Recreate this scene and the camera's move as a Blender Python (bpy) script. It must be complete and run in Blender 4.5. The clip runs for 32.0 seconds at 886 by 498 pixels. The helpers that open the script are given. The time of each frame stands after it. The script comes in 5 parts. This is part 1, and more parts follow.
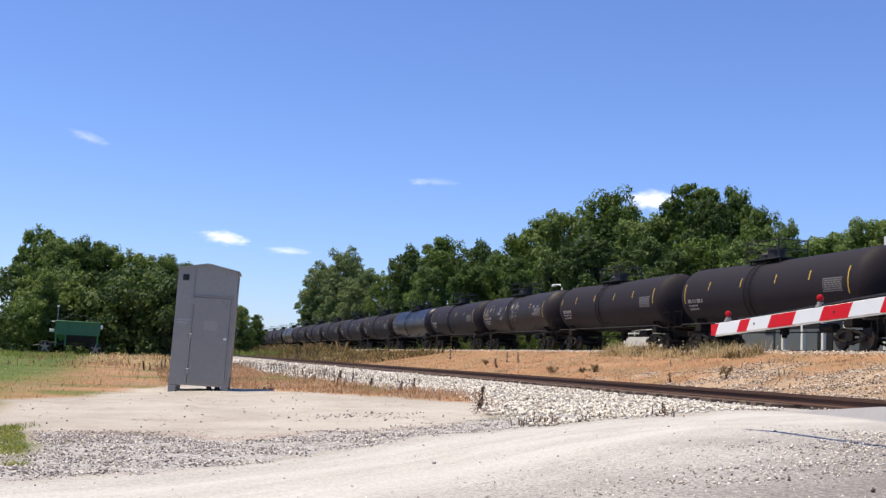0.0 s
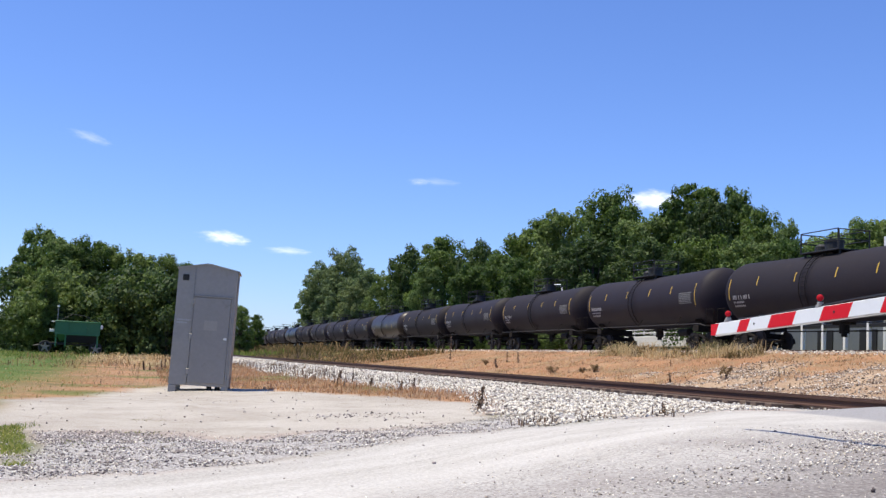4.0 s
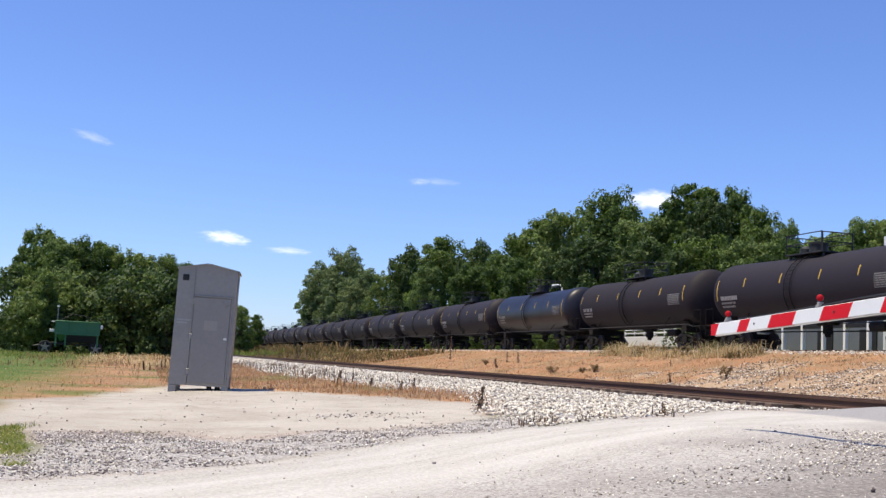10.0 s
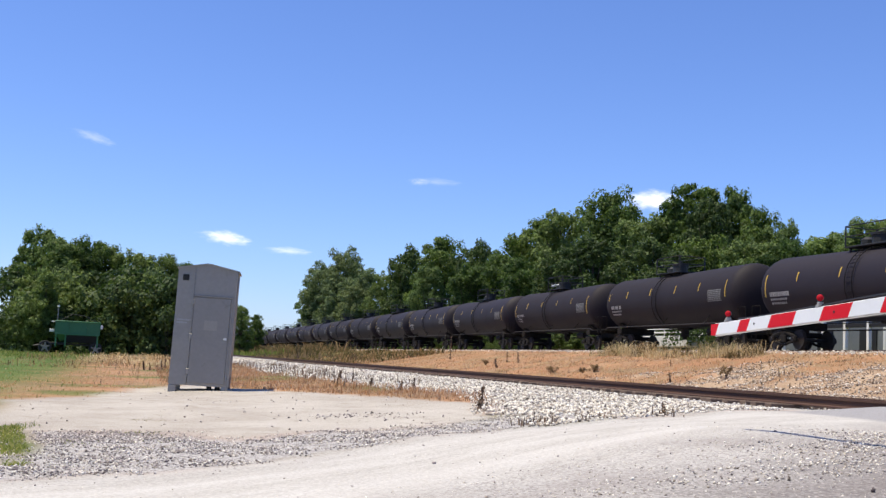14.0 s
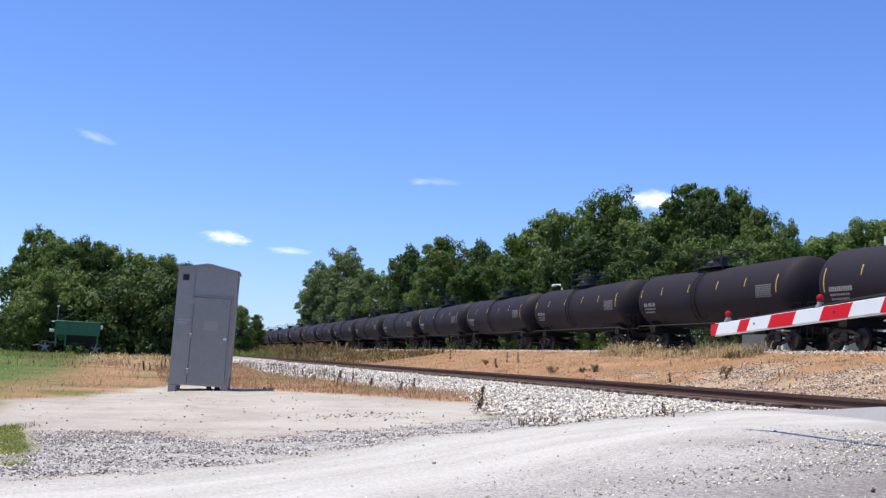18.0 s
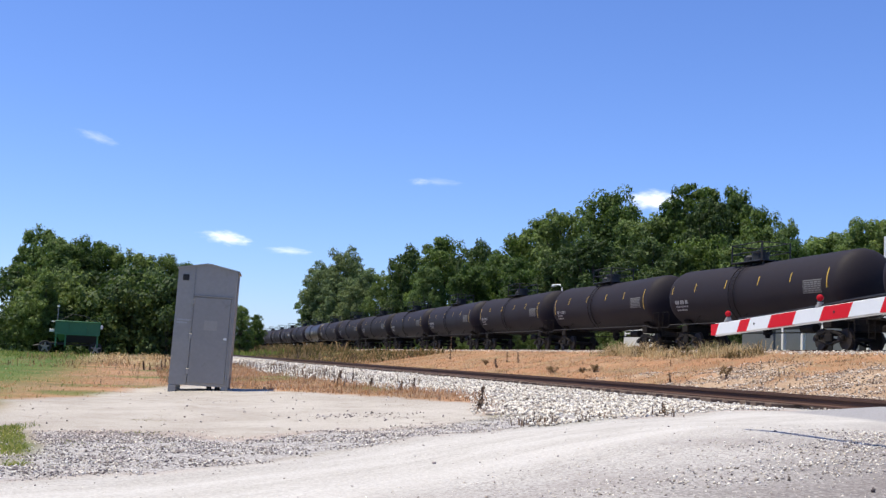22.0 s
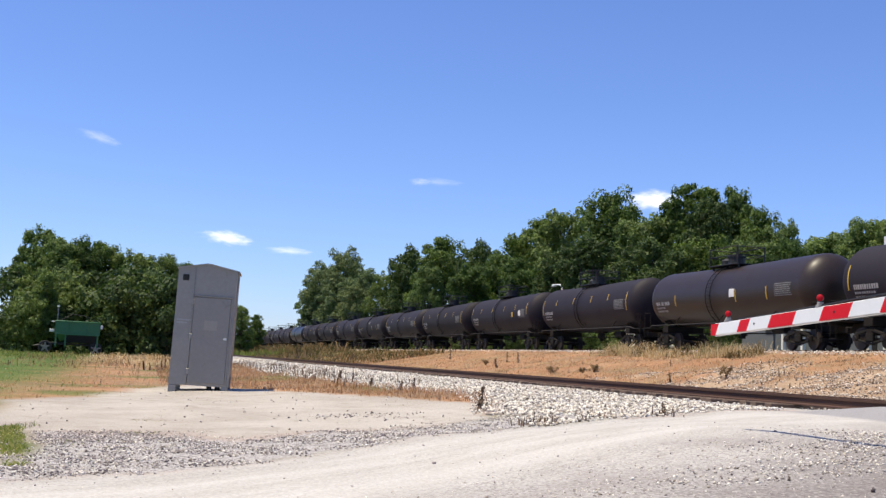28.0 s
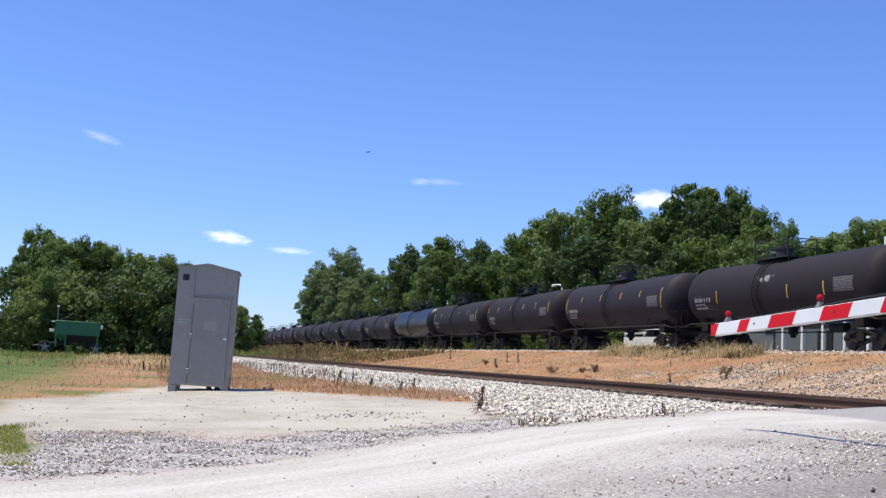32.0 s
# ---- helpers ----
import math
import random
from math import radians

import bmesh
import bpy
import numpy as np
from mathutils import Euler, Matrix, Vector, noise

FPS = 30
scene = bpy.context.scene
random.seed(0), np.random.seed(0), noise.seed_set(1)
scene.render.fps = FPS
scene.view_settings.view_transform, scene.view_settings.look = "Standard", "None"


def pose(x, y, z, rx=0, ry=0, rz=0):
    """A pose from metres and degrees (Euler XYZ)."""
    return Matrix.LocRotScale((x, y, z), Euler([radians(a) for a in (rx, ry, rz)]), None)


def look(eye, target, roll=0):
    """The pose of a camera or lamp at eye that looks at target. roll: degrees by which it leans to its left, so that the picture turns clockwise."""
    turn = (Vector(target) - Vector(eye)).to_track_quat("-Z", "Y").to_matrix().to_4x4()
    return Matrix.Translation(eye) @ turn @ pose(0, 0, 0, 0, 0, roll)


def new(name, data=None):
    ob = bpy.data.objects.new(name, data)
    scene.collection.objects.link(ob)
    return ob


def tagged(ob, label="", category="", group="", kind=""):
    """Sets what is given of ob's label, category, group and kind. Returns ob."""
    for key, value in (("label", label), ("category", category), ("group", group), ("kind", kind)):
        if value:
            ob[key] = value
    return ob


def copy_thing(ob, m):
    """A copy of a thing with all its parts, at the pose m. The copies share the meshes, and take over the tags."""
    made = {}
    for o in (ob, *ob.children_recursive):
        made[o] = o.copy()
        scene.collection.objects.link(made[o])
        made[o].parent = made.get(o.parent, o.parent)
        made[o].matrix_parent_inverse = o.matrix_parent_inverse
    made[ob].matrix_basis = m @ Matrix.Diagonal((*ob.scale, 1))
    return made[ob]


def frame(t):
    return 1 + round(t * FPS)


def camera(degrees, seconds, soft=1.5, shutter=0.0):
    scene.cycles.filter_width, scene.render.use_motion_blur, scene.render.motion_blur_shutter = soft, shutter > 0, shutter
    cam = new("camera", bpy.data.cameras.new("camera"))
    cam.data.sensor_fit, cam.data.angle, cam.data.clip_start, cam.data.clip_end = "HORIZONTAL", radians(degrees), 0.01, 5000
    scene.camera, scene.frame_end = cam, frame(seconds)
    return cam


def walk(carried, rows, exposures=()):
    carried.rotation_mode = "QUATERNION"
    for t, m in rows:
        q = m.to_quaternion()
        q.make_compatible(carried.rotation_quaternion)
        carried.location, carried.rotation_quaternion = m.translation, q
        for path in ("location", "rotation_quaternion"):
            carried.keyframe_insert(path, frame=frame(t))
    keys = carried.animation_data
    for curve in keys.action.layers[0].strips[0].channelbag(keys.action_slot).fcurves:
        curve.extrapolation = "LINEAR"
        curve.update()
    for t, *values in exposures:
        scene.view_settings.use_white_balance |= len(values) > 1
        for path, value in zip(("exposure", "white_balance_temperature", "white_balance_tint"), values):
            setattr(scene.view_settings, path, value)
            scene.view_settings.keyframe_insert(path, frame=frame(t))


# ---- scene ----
SECONDS = 32.0
cam = camera(43.25, SECONDS, 1.4)
EYE = Vector((0, 0, 1.4))
_pitch = radians(5.84)
VIEW = look(EYE, EYE + Vector((0, math.cos(_pitch), math.sin(_pitch))), 2.86)
EXPOSURE = 0.28
# the clip's camera wavers in its white balance: seconds and kelvin
BALANCE = ((0, 6596), (1, 6404), (2, 6020), (3, 6020), (5, 6500), (6, 6596), (7, 6596), (8, 7070), (9, 6596), (10, 6500), (11, 6020), (12, 6116), (13, 6116), (14, 6404), (17, 6116),
           (18, 6020), (19, 6116), (20, 6212), (21, 6212), (22, 6212), (23, 6788), (24, 6404), (25, 6404), (28, 6596), (29, 6404), (30, 6308), (31, 6500), (32, 6116))
walk(cam, [(0.0, VIEW), (SECONDS, VIEW)], [(t, EXPOSURE, k, 14 if k > 7000 else 10) for t, k in BALANCE])

# ---- light ----
SUN_WAY = Vector((-0.35, -0.05, 1.0)).normalized()
sun_height = math.asin(SUN_WAY.z)
sun_turn = math.atan2(SUN_WAY.x, SUN_WAY.y)
world = bpy.data.worlds.new("sky")
scene.world = world
world.use_nodes = True
wn = world.node_tree
sky = wn.nodes.new("ShaderNodeTexSky")
sky.sky_type, sky.sun_disc = "NISHITA", False
sky.sun_elevation, sky.sun_rotation = sun_height, sun_turn
sky.altitude, sky.air_density, sky.dust_density, sky.ozone_density = 200, 1.0, 0.25, 3.0
clear = wn.nodes.new("ShaderNodeMix")
clear.data_type, clear.blend_type = "RGBA", "MULTIPLY"
clear.inputs[0].default_value, clear.inputs[7].default_value = 1.0, (0.835, 0.967, 1.395, 1)
wn.links.new(sky.outputs[0], clear.inputs[6])
wn.links.new(clear.outputs[2], wn.nodes["Background"].inputs[0])
wn.nodes["Background"].inputs[1].default_value = 0.102
sun = new("sun", bpy.data.lights.new("sun", "SUN"))
sun.data.energy, sun.data.angle, sun.data.color = 4.75, radians(0.53), (1.0, 0.9, 0.69)
sun.matrix_world = look(SUN_WAY * 100, (0, 0, 0))

# ---- plan: s runs along the tracks, d across them ----
TURN = radians(14.644)
ALONG = Vector((-math.sin(TURN), math.cos(TURN), 0))
ACROSS = Vector((math.cos(TURN), math.sin(TURN), 0))
NEAR_RAIL, GAUGE = 12.0, 1.435
TRAIN_D, TRAIN_Z = 29.1, 2.79
RAIL_TOP = 1.13


def spot(s, d, z=0.0):
    return ALONG * s + ACROSS * d + Vector((0, 0, z))


def plan(x, y):
    return x * ALONG.x + y * ALONG.y, x * ACROSS.x + y * ACROSS.y


def ease(a, b, x):
    t = min(max((x - a) / (b - a), 0.0), 1.0)
    return t * t * (3 - 2 * t)


PROFILE_D = (-60, -10, -3, 0, 2, 5.5, 8, 10.6, 11.5, 14.2, 16, 18, 25.4, 26.5, 27, 31.5, 34, 40, 80)
PROFILE_Z = (.3, .38, .42, .47, .56, .78, .84, .885, .885, .89, .85, 1.05, 2.42, 2.64, 2.62, 2.6, 2.2, 1.9, 1.8)


def ground_z(s, d):
    z = float(np.interp(d, PROFILE_D, PROFILE_Z))
    z += 0.13 * math.exp(-((d - 5.5) / 2.6) ** 2) * (1 - ease(9, 14, s))
    z += 0.185 * ease(10.6, 11.9, d) * (1 - ease(14, 16, d)) * (1 - ease(15.6, 18.2, s))
    z += 0.32 * ease(30, 80, s) * (1 - ease(0, 8, d))
    z += 1.1 * ease(60, 400, abs(s)) * ease(34, 60, d)
    return z


def on_ground(x, y):
    return Vector((x, y, ground_z(*plan(x, y))))


# ---- materials ----
def ramp(nt, fac, stops):
    r = nt.nodes.new("ShaderNodeValToRGB")
    while len(r.color_ramp.elements) < len(stops):
        r.color_ramp.elements.new(0.5)
    for e, (p, c) in zip(r.color_ramp.elements, stops):
        e.position, e.color = p, (*c, 1)
    nt.links.new(fac, r.inputs[0])
    return r.outputs[0]


def noise_out(nt, scale, detail=5, rough=0.6, coord=None, color=False):
    n = nt.nodes.new("ShaderNodeTexNoise")
    n.inputs["Scale"].default_value, n.inputs["Detail"].default_value, n.inputs["Roughness"].default_value = scale, detail, rough
    if coord is None:
        coord = nt.nodes.new("ShaderNodeTexCoord").outputs["Object"]
    nt.links.new(coord, n.inputs["Vector"])
    return n.outputs["Color" if color else "Fac"]


def mix_out(nt, fac, a, b, mode="MIX"):
    m = nt.nodes.new("ShaderNodeMix")
    m.data_type, m.blend_type = "RGBA", mode
    for value, sock in ((fac, m.inputs[0]), (a, m.inputs[6]), (b, m.inputs[7])):
        if isinstance(value, (int, float)):
            sock.default_value = value
        elif isinstance(value, tuple):
            sock.default_value = (*value, 1)
        else:
            nt.links.new(value, sock)
    return m.outputs[2]


def blank(name, rough=0.6, metal=0.0, spec=0.5):
    m = bpy.data.materials.new(name)
    m.use_nodes = True
    b = m.node_tree.nodes["Principled BSDF"]
    b.inputs["Roughness"].default_value, b.inputs["Metallic"].default_value = rough, metal
    b.inputs["Specular IOR Level"].default_value = spec
    return m, m.node_tree, b


def bump_in(nt, b, height, strength, distance):
    n = nt.nodes.new("ShaderNodeBump")
    n.inputs["Strength"].default_value, n.inputs["Distance"].default_value = strength, distance
    nt.links.new(height, n.inputs["Height"])
    nt.links.new(n.outputs[0], b.inputs["Normal"])


def worn(name, dark, light, big=1.0, fine=20.0, rough=0.6, metal=0.0, bump=0.2, dist=0.01, spread=0.25, spec=0.5, dirt=None, dirt_cut=0.6):
    """Colour between two tones by coarse and fine noise, with fine relief and optional stains."""
    m, nt, b = blank(name, rough, metal, spec)
    a, c = noise_out(nt, big, 4), noise_out(nt, fine, 6, 0.7)
    both = mix_out(nt, 0.5, a, c)
    col = ramp(nt, both, [(0.5 - spread, dark), (0.5 + spread, light)])
    if dirt:
        stain = ramp(nt, noise_out(nt, big * 2.3, 6, 0.7), [(dirt_cut, (0, 0, 0)), (dirt_cut + 0.12, (1, 1, 1))])
        col = mix_out(nt, stain, col, dirt)
    nt.links.new(col, b.inputs["Base Color"])
    rr = nt.nodes.new("ShaderNodeMapRange")
    rr.inputs["To Min"].default_value, rr.inputs["To Max"].default_value = max(rough - 0.12, 0.03), min(rough + 0.12, 1)
    nt.links.new(a, rr.inputs["Value"])
    nt.links.new(rr.outputs[0], b.inputs["Roughness"])
    if bump:
        bump_in(nt, b, c, bump, dist)
    return m


def by_island(name, tones, rough=0.8, glow=0.0, object_random=0.0, patchy=0.0):
    """Each small piece takes its own tone."""
    m, nt, b = blank(name, rough)
    g = nt.nodes.new("ShaderNodeNewGeometry")
    col = ramp(nt, g.outputs["Random Per Island"], tones)
    if object_random:
        o = nt.nodes.new("ShaderNodeObjectInfo")
        tone = ramp(nt, o.outputs["Random"], [(0, (1 - object_random, 1 - object_random * .6, 1 - object_random)), (1, (1 + object_random, 1 + object_random * .7, 1))])
        col = mix_out(nt, 1.0, col, tone, "MULTIPLY")
    if patchy:
        where = mix_out(nt, 0.45, noise_out(nt, 0.22, 4, 0.6), noise_out(nt, 1.1, 4, 0.65))
        col = mix_out(nt, 1.0, col, ramp(nt, where, [(0.38, (1 - patchy, 1 - patchy * .85, 1 - patchy * .8)), (0.5, (1, 1, 1)), (0.62, (1.12, 1.15, 1.25))]), "MULTIPLY")
    nt.links.new(col, b.inputs["Base Color"])
    if glow:
        t = nt.nodes.new("ShaderNodeBsdfTranslucent")
        nt.links.new(col, t.inputs[0])
        s = nt.nodes.new("ShaderNodeMixShader")
        s.inputs[0].default_value = glow
        nt.links.new(b.outputs[0], s.inputs[1])
        nt.links.new(t.outputs[0], s.inputs[2])
        nt.links.new(s.outputs[0], nt.nodes["Material Output"].inputs[0])
    return m


def scraped(name):
    """Pale paint that is worn away in ragged flecks."""
    m, nt, b = blank(name, 0.75, 0, 0.2)
    nt.links.new(ramp(nt, noise_out(nt, 7, 5), [(0.35, (.12, .115, .12)), (0.65, (.36, .35, .35))]), b.inputs["Base Color"])
    gone = ramp(nt, noise_out(nt, 2.6, 7, 0.72), [(0.5, (0, 0, 0)), (0.6, (1, 1, 1))])
    clear_, mixer = nt.nodes.new("ShaderNodeBsdfTransparent"), nt.nodes.new("ShaderNodeMixShader")
    nt.links.new(gone, mixer.inputs[0])
    nt.links.new(clear_.outputs[0], mixer.inputs[1])
    nt.links.new(b.outputs[0], mixer.inputs[2])
    nt.links.new(mixer.outputs[0], nt.nodes["Material Output"].inputs[0])
    return m


def ground_material():
    m, nt, b = blank("ground", 0.95, 0, 0.2)

    def zone(name):
        a = nt.nodes.new("ShaderNodeAttribute")
        a.attribute_name = name
        return a.outputs["Fac"]
    grit, clump, fine = noise_out(nt, 9, 8, 0.75), noise_out(nt, 0.7, 5), noise_out(nt, 45, 4, 0.7)
    v = nt.nodes.new("ShaderNodeTexVoronoi")
    v.inputs["Scale"].default_value = 22
    nt.links.new(nt.nodes.new("ShaderNodeTexCoord").outputs["Object"], v.inputs["Vector"])
    straw = ramp(nt, mix_out(nt, 0.4, mix_out(nt, 0.5, clump, noise_out(nt, 0.16, 4)), grit), [(0.32, (0.22, 0.103, 0.05)), (0.5, (0.365, 0.2, 0.105)), (0.68, (0.475, 0.31, 0.19))])
    green = ramp(nt, mix_out(nt, 0.5, clump, grit), [(0.32, (0.042, 0.075, 0.013)), (0.5, (0.085, 0.13, 0.026)), (0.7, (0.19, 0.19, 0.06))])
    worn_turf = ramp(nt, noise_out(nt, 0.45, 6, 0.68), [(0.44, (0, 0, 0)), (0.62, (0.75, 0.75, 0.75))])
    straw = mix_out(nt, worn_turf, straw, ramp(nt, grit, [(0.35, (0.13, 0.085, 0.05)), (0.65, (0.33, 0.25, 0.15))]))
    soil = ramp(nt, mix_out(nt, 0.5, clump, grit), [(0.34, (0.19, 0.12, 0.075)), (0.5, (0.345, 0.24, 0.155)), (0.66, (0.5, 0.385, 0.275))])
    straw = mix_out(nt, zone("soil"), straw, soil)
    col = mix_out(nt, zone("green"), straw, green)
    dirt = ramp(nt, mix_out(nt, 0.55, clump, fine), [(0.34, (0.28, 0.24, 0.2)), (0.5, (0.416, 0.376, 0.326)), (0.66, (0.53, 0.492, 0.44))])
    dirt = mix_out(nt, ramp(nt, noise_out(nt, 2.4, 7, 0.7), [(0.55, (0, 0, 0)), (0.68, (0.55, 0.55, 0.55))]), dirt, (0.26, 0.225, 0.18))
    col = mix_out(nt, zone("pad"), col, dirt)
    stones = mix_out(nt, 0.55, ramp(nt, fine, [(0.36, (0.11, 0.092, 0.085)), (0.5, (0.3, 0.268, 0.245)), (0.62, (0.608, 0.58, 0.544))]), ramp(nt, v.outputs["Color"], [(0.15, (0.192, 0.18, 0.18)), (0.6, (0.496, 0.476, 0.456))]))
    col = mix_out(nt, zone("gravel"), col, stones)
    tc = nt.nodes.new("ShaderNodeTexCoord").outputs["Object"]
    lane = nt.nodes.new("ShaderNodeMapping")
    lane.vector_type = "TEXTURE"
    lane.inputs["Rotation"].default_value = (0, 0, radians(53))
    lane.inputs["Scale"].default_value = (3.2, 0.32, 1)
    nt.links.new(tc, lane.inputs["Vector"])
    streak = noise_out(nt, 1.3, 5, 0.6, lane.outputs[0])
    speck = nt.nodes.new("ShaderNodeTexVoronoi")
    speck.inputs["Scale"].default_value = 48
    nt.links.new(tc, speck.inputs["Vector"])
    road = ramp(nt, mix_out(nt, 0.45, streak, fine), [(0.34, (0.32, 0.292, 0.256)), (0.48, (0.448, 0.42, 0.38)), (0.62, (0.568, 0.544, 0.508))])
    road = mix_out(nt, 0.35, road, ramp(nt, speck.outputs["Color"], [(0.1, (0.288, 0.264, 0.24)), (0.7, (0.592, 0.568, 0.536))]))
    coarse = mix_out(nt, 0.5, ramp(nt, fine, [(0.38, (0.10, 0.085, 0.085)), (0.5, (0.30, 0.272, 0.255)), (0.62, (0.592, 0.568, 0.536))]), ramp(nt, speck.outputs["Color"], [(0.12, (0.16, 0.144, 0.132)), (0.65, (0.56, 0.536, 0.504))]))
    coarse = mix_out(nt, ramp(nt, clump, [(0.45, (0, 0, 0)), (0.65, (0.55, 0.55, 0.55))]), coarse, (0.2, 0.17, 0.16))
    coarse = mix_out(nt, zone("churned"), coarse, mix_out(nt, ramp(nt, v.outputs["Distance"], [(0.12, (0, 0, 0)), (0.4, (1, 1, 1))]), coarse, (0.085, 0.068, 0.068)))
    road = mix_out(nt, zone("coarse"), road, coarse)
    road = mix_out(nt, zone("rut"), road, ramp(nt, fine, [(0.3, (0.5, 0.475, 0.44)), (0.7, (0.68, 0.655, 0.62))]))
    road = mix_out(nt, zone("apron"), road, ramp(nt, fine, [(0.3, (0.2, 0.196, 0.208)), (0.7, (0.304, 0.296, 0.308))]))
    col = mix_out(nt, zone("road"), col, road)
    nt.links.new(col, b.inputs["Base Color"])
    bump_in(nt, b, mix_out(nt, 0.5, fine, v.outputs["Distance"]), 0.5, 0.03)
    return m


M = {}
M["ground"] = ground_material()
M["tank_black"] = worn("black_tank_paint", (0.0115, 0.0078, 0.0122), (0.0175, 0.0125, 0.0188), 0.3, 5, 0.7, 0, 0.03, 0.01, spec=0.34, dirt=(0.026, 0.021, 0.022), dirt_cut=0.66)
M["tank_blue"] = worn("blue_black_tank_paint", (0.011, 0.011, 0.018), (0.018, 0.018, 0.028), 0.3, 5, 0.42, 0, 0.02, 0.01, spec=0.3)
M["tank_brown"] = worn("brown_black_tank_paint", (0.026, 0.0175, 0.0145), (0.038, 0.0265, 0.0225), 0.3, 5, 0.43, 0, 0.03, 0.01, spec=0.34, dirt=(0.032, 0.025, 0.022), dirt_cut=0.64)
M["tank_dull"] = worn("dull_tank_paint", (0.012, 0.0086, 0.0118), (0.019, 0.0143, 0.0184), 0.3, 5, 0.74, 0, 0.03, 0.01, spec=0.3, dirt=(0.032, 0.026, 0.026), dirt_cut=0.62)
M["tank_worn"] = worn("weathered_tank_paint", (0.016, 0.0115, 0.012), (0.031, 0.0245, 0.025), 0.5, 6, 0.58, 0, 0.06, 0.01, spec=0.3, dirt=(0.136, 0.128, 0.132), dirt_cut=0.66)
M["iron"] = worn("dark_running_gear", (0.008, 0.007, 0.006), (0.025, 0.02, 0.017), 2, 30, 0.85, 0.1, 0.2, 0.01, spec=0.2, dirt=(0.049, 0.034, 0.025), dirt_cut=0.6)
M["wheel"] = worn("wheel_steel", (.014, .01, .009), (.045, .032, .026), 3, 20, 0.7, 0.3, 0.1, 0.005)
M["pipe"] = worn("pale_sill_pipe", (.018, .016, .016), (.038, .034, .033), 3, 20, 0.7, 0, 0)
M["rail"] = worn("rusty_rail", (.039, .0179, .0109), (.0936, .0429, .0281), 1.5, 25, 0.9, 0.0, 0.2, 0.005)
M["tie"] = worn("weathered_tie", (.0675, .0438, .0312), (.189, .1313, .096), 2, 18, 0.9, 0, 0.4, 0.01)
M["yellow"] = worn("yellow_reflective_tape", (0.442, 0.281, 0.025), (0.612, 0.408, 0.051), 4, 30, 0.5, 0, 0)
M["stencil"] = worn("stencil_white", (0.22, 0.215, 0.21), (0.42, 0.41, 0.4), 5, 40, 0.7, 0, 0)
M["stencil_field"] = worn("faded_stencil_field", (0.026, 0.025, 0.026), (0.06, 0.058, 0.058), 6, 40, 0.75, 0, 0)
M["stencil_grey"] = worn("faded_stencil_grey", (0.1, 0.097, 0.096), (0.22, 0.215, 0.21), 5, 40, 0.7, 0, 0)
M["worn_patch"] = scraped("worn_grey_patch")
M["pale_mark"] = worn("pale_hut_marking", (.3, .3, .3), (.42, .42, .42), 5, 40, 0.6, 0, 0)
M["notice"] = worn("faded_notice", (.26, .24, .215), (.34, .32, .28), 5, 40, 0.7, 0, 0)
M["placard"] = worn("placard_white", (.6, .6, .58), (.75, .75, .73), 5, 40, 0.6, 0, 0)
M["steel"] = worn("galvanised_steel", (0.235, 0.222, 0.202), (0.33, 0.314, 0.288), 0.9, 12, 0.48, 0.3, 0.05, 0.005, dirt=(0.19, 0.17, 0.15), dirt_cut=0.63)
M["steel_door"] = worn("grey_door_steel", (0.215, 0.203, 0.186), (0.295, 0.281, 0.26), 1.1, 14, 0.48, 0.3, 0.05, 0.005, dirt=(0.17, 0.152, 0.138), dirt_cut=0.62)
M["dark"] = worn("dark_metal", (.012, .012, .013), (.03, .03, .03), 3, 30, 0.6, 0.2, 0)
M["ladder"] = worn("black_ladder_paint", (.006, .005, .006), (.014, .012, .013), 3, 30, 0.8, 0, 0, spec=0.2)
M["arm_white"] = worn("gate_white", (0.68, 0.675, 0.665), (0.79, 0.785, 0.775), 1.2, 25, 0.4, 0, 0, dirt=(0.56, 0.55, 0.53), dirt_cut=0.66)
M["arm_red"] = worn("gate_red", (0.53, 0.006, 0.014), (0.63, 0.01, 0.02), 2, 25, 0.5, 0, 0, spec=0.15)
M["lens_red"] = worn("red_lens", (.3, .004, .01), (.44, .008, .018), 8, 30, 0.6, 0, 0, spec=0.12)
M["green_paint"] = worn("green_paint", (0.02, 0.115, 0.045), (0.04, 0.175, 0.07), 1.2, 12, 0.45, 0, 0.1, dirt=(0.056, 0.064, 0.032), dirt_cut=0.62)
M["tyre"] = worn("tyre_rubber", (.012, .012, .012), (.03, .03, .03), 3, 20, 0.85)
M["pale"] = worn("pale_paint", (.62, .63, .62), (.76, .76, .75), 1.0, 12, 0.6, 0, 0.05)
M["post_white"] = worn("white_post_paint", (.74, .74, .73), (.84, .84, .83), 1.0, 12, 0.6, 0, 0.05)
M["slate"] = worn("slate_grey_wall", (.10, .115, .125), (.17, .185, .2), 0.8, 12, 0.7, 0, 0.1)
M["bark"] = worn("bark", (.05, .04, .03), (.13, .105, .08), 2, 12, 0.95, 0, 0.6, 0.05)
M["leaf"] = by_island("leaf_green", [(0, (0.038, 0.068, 0.01)), (0.5, (0.078, 0.133, 0.02)), (1, (0.15, 0.215, 0.04))], 0.65, 0.42, 0.25, 0.4)
# leaf at about two thirds strength: shade put into the colour
M["leaf_shaded"] = by_island("shaded_green_leaf", [(0, (0.023, 0.044, 0.008)), (0.5, (0.05, 0.09, 0.017)), (1, (0.1, 0.15, 0.034))], 0.65, 0.38, 0.2, 0.4)
M["leaf_light"] = by_island("leaf_light_green", [(0, (0.075, 0.115, 0.03)), (0.5, (0.14, 0.2, 0.05)), (1, (0.22, 0.29, 0.085))], 0.65, 0.42, 0.2, 0.35)
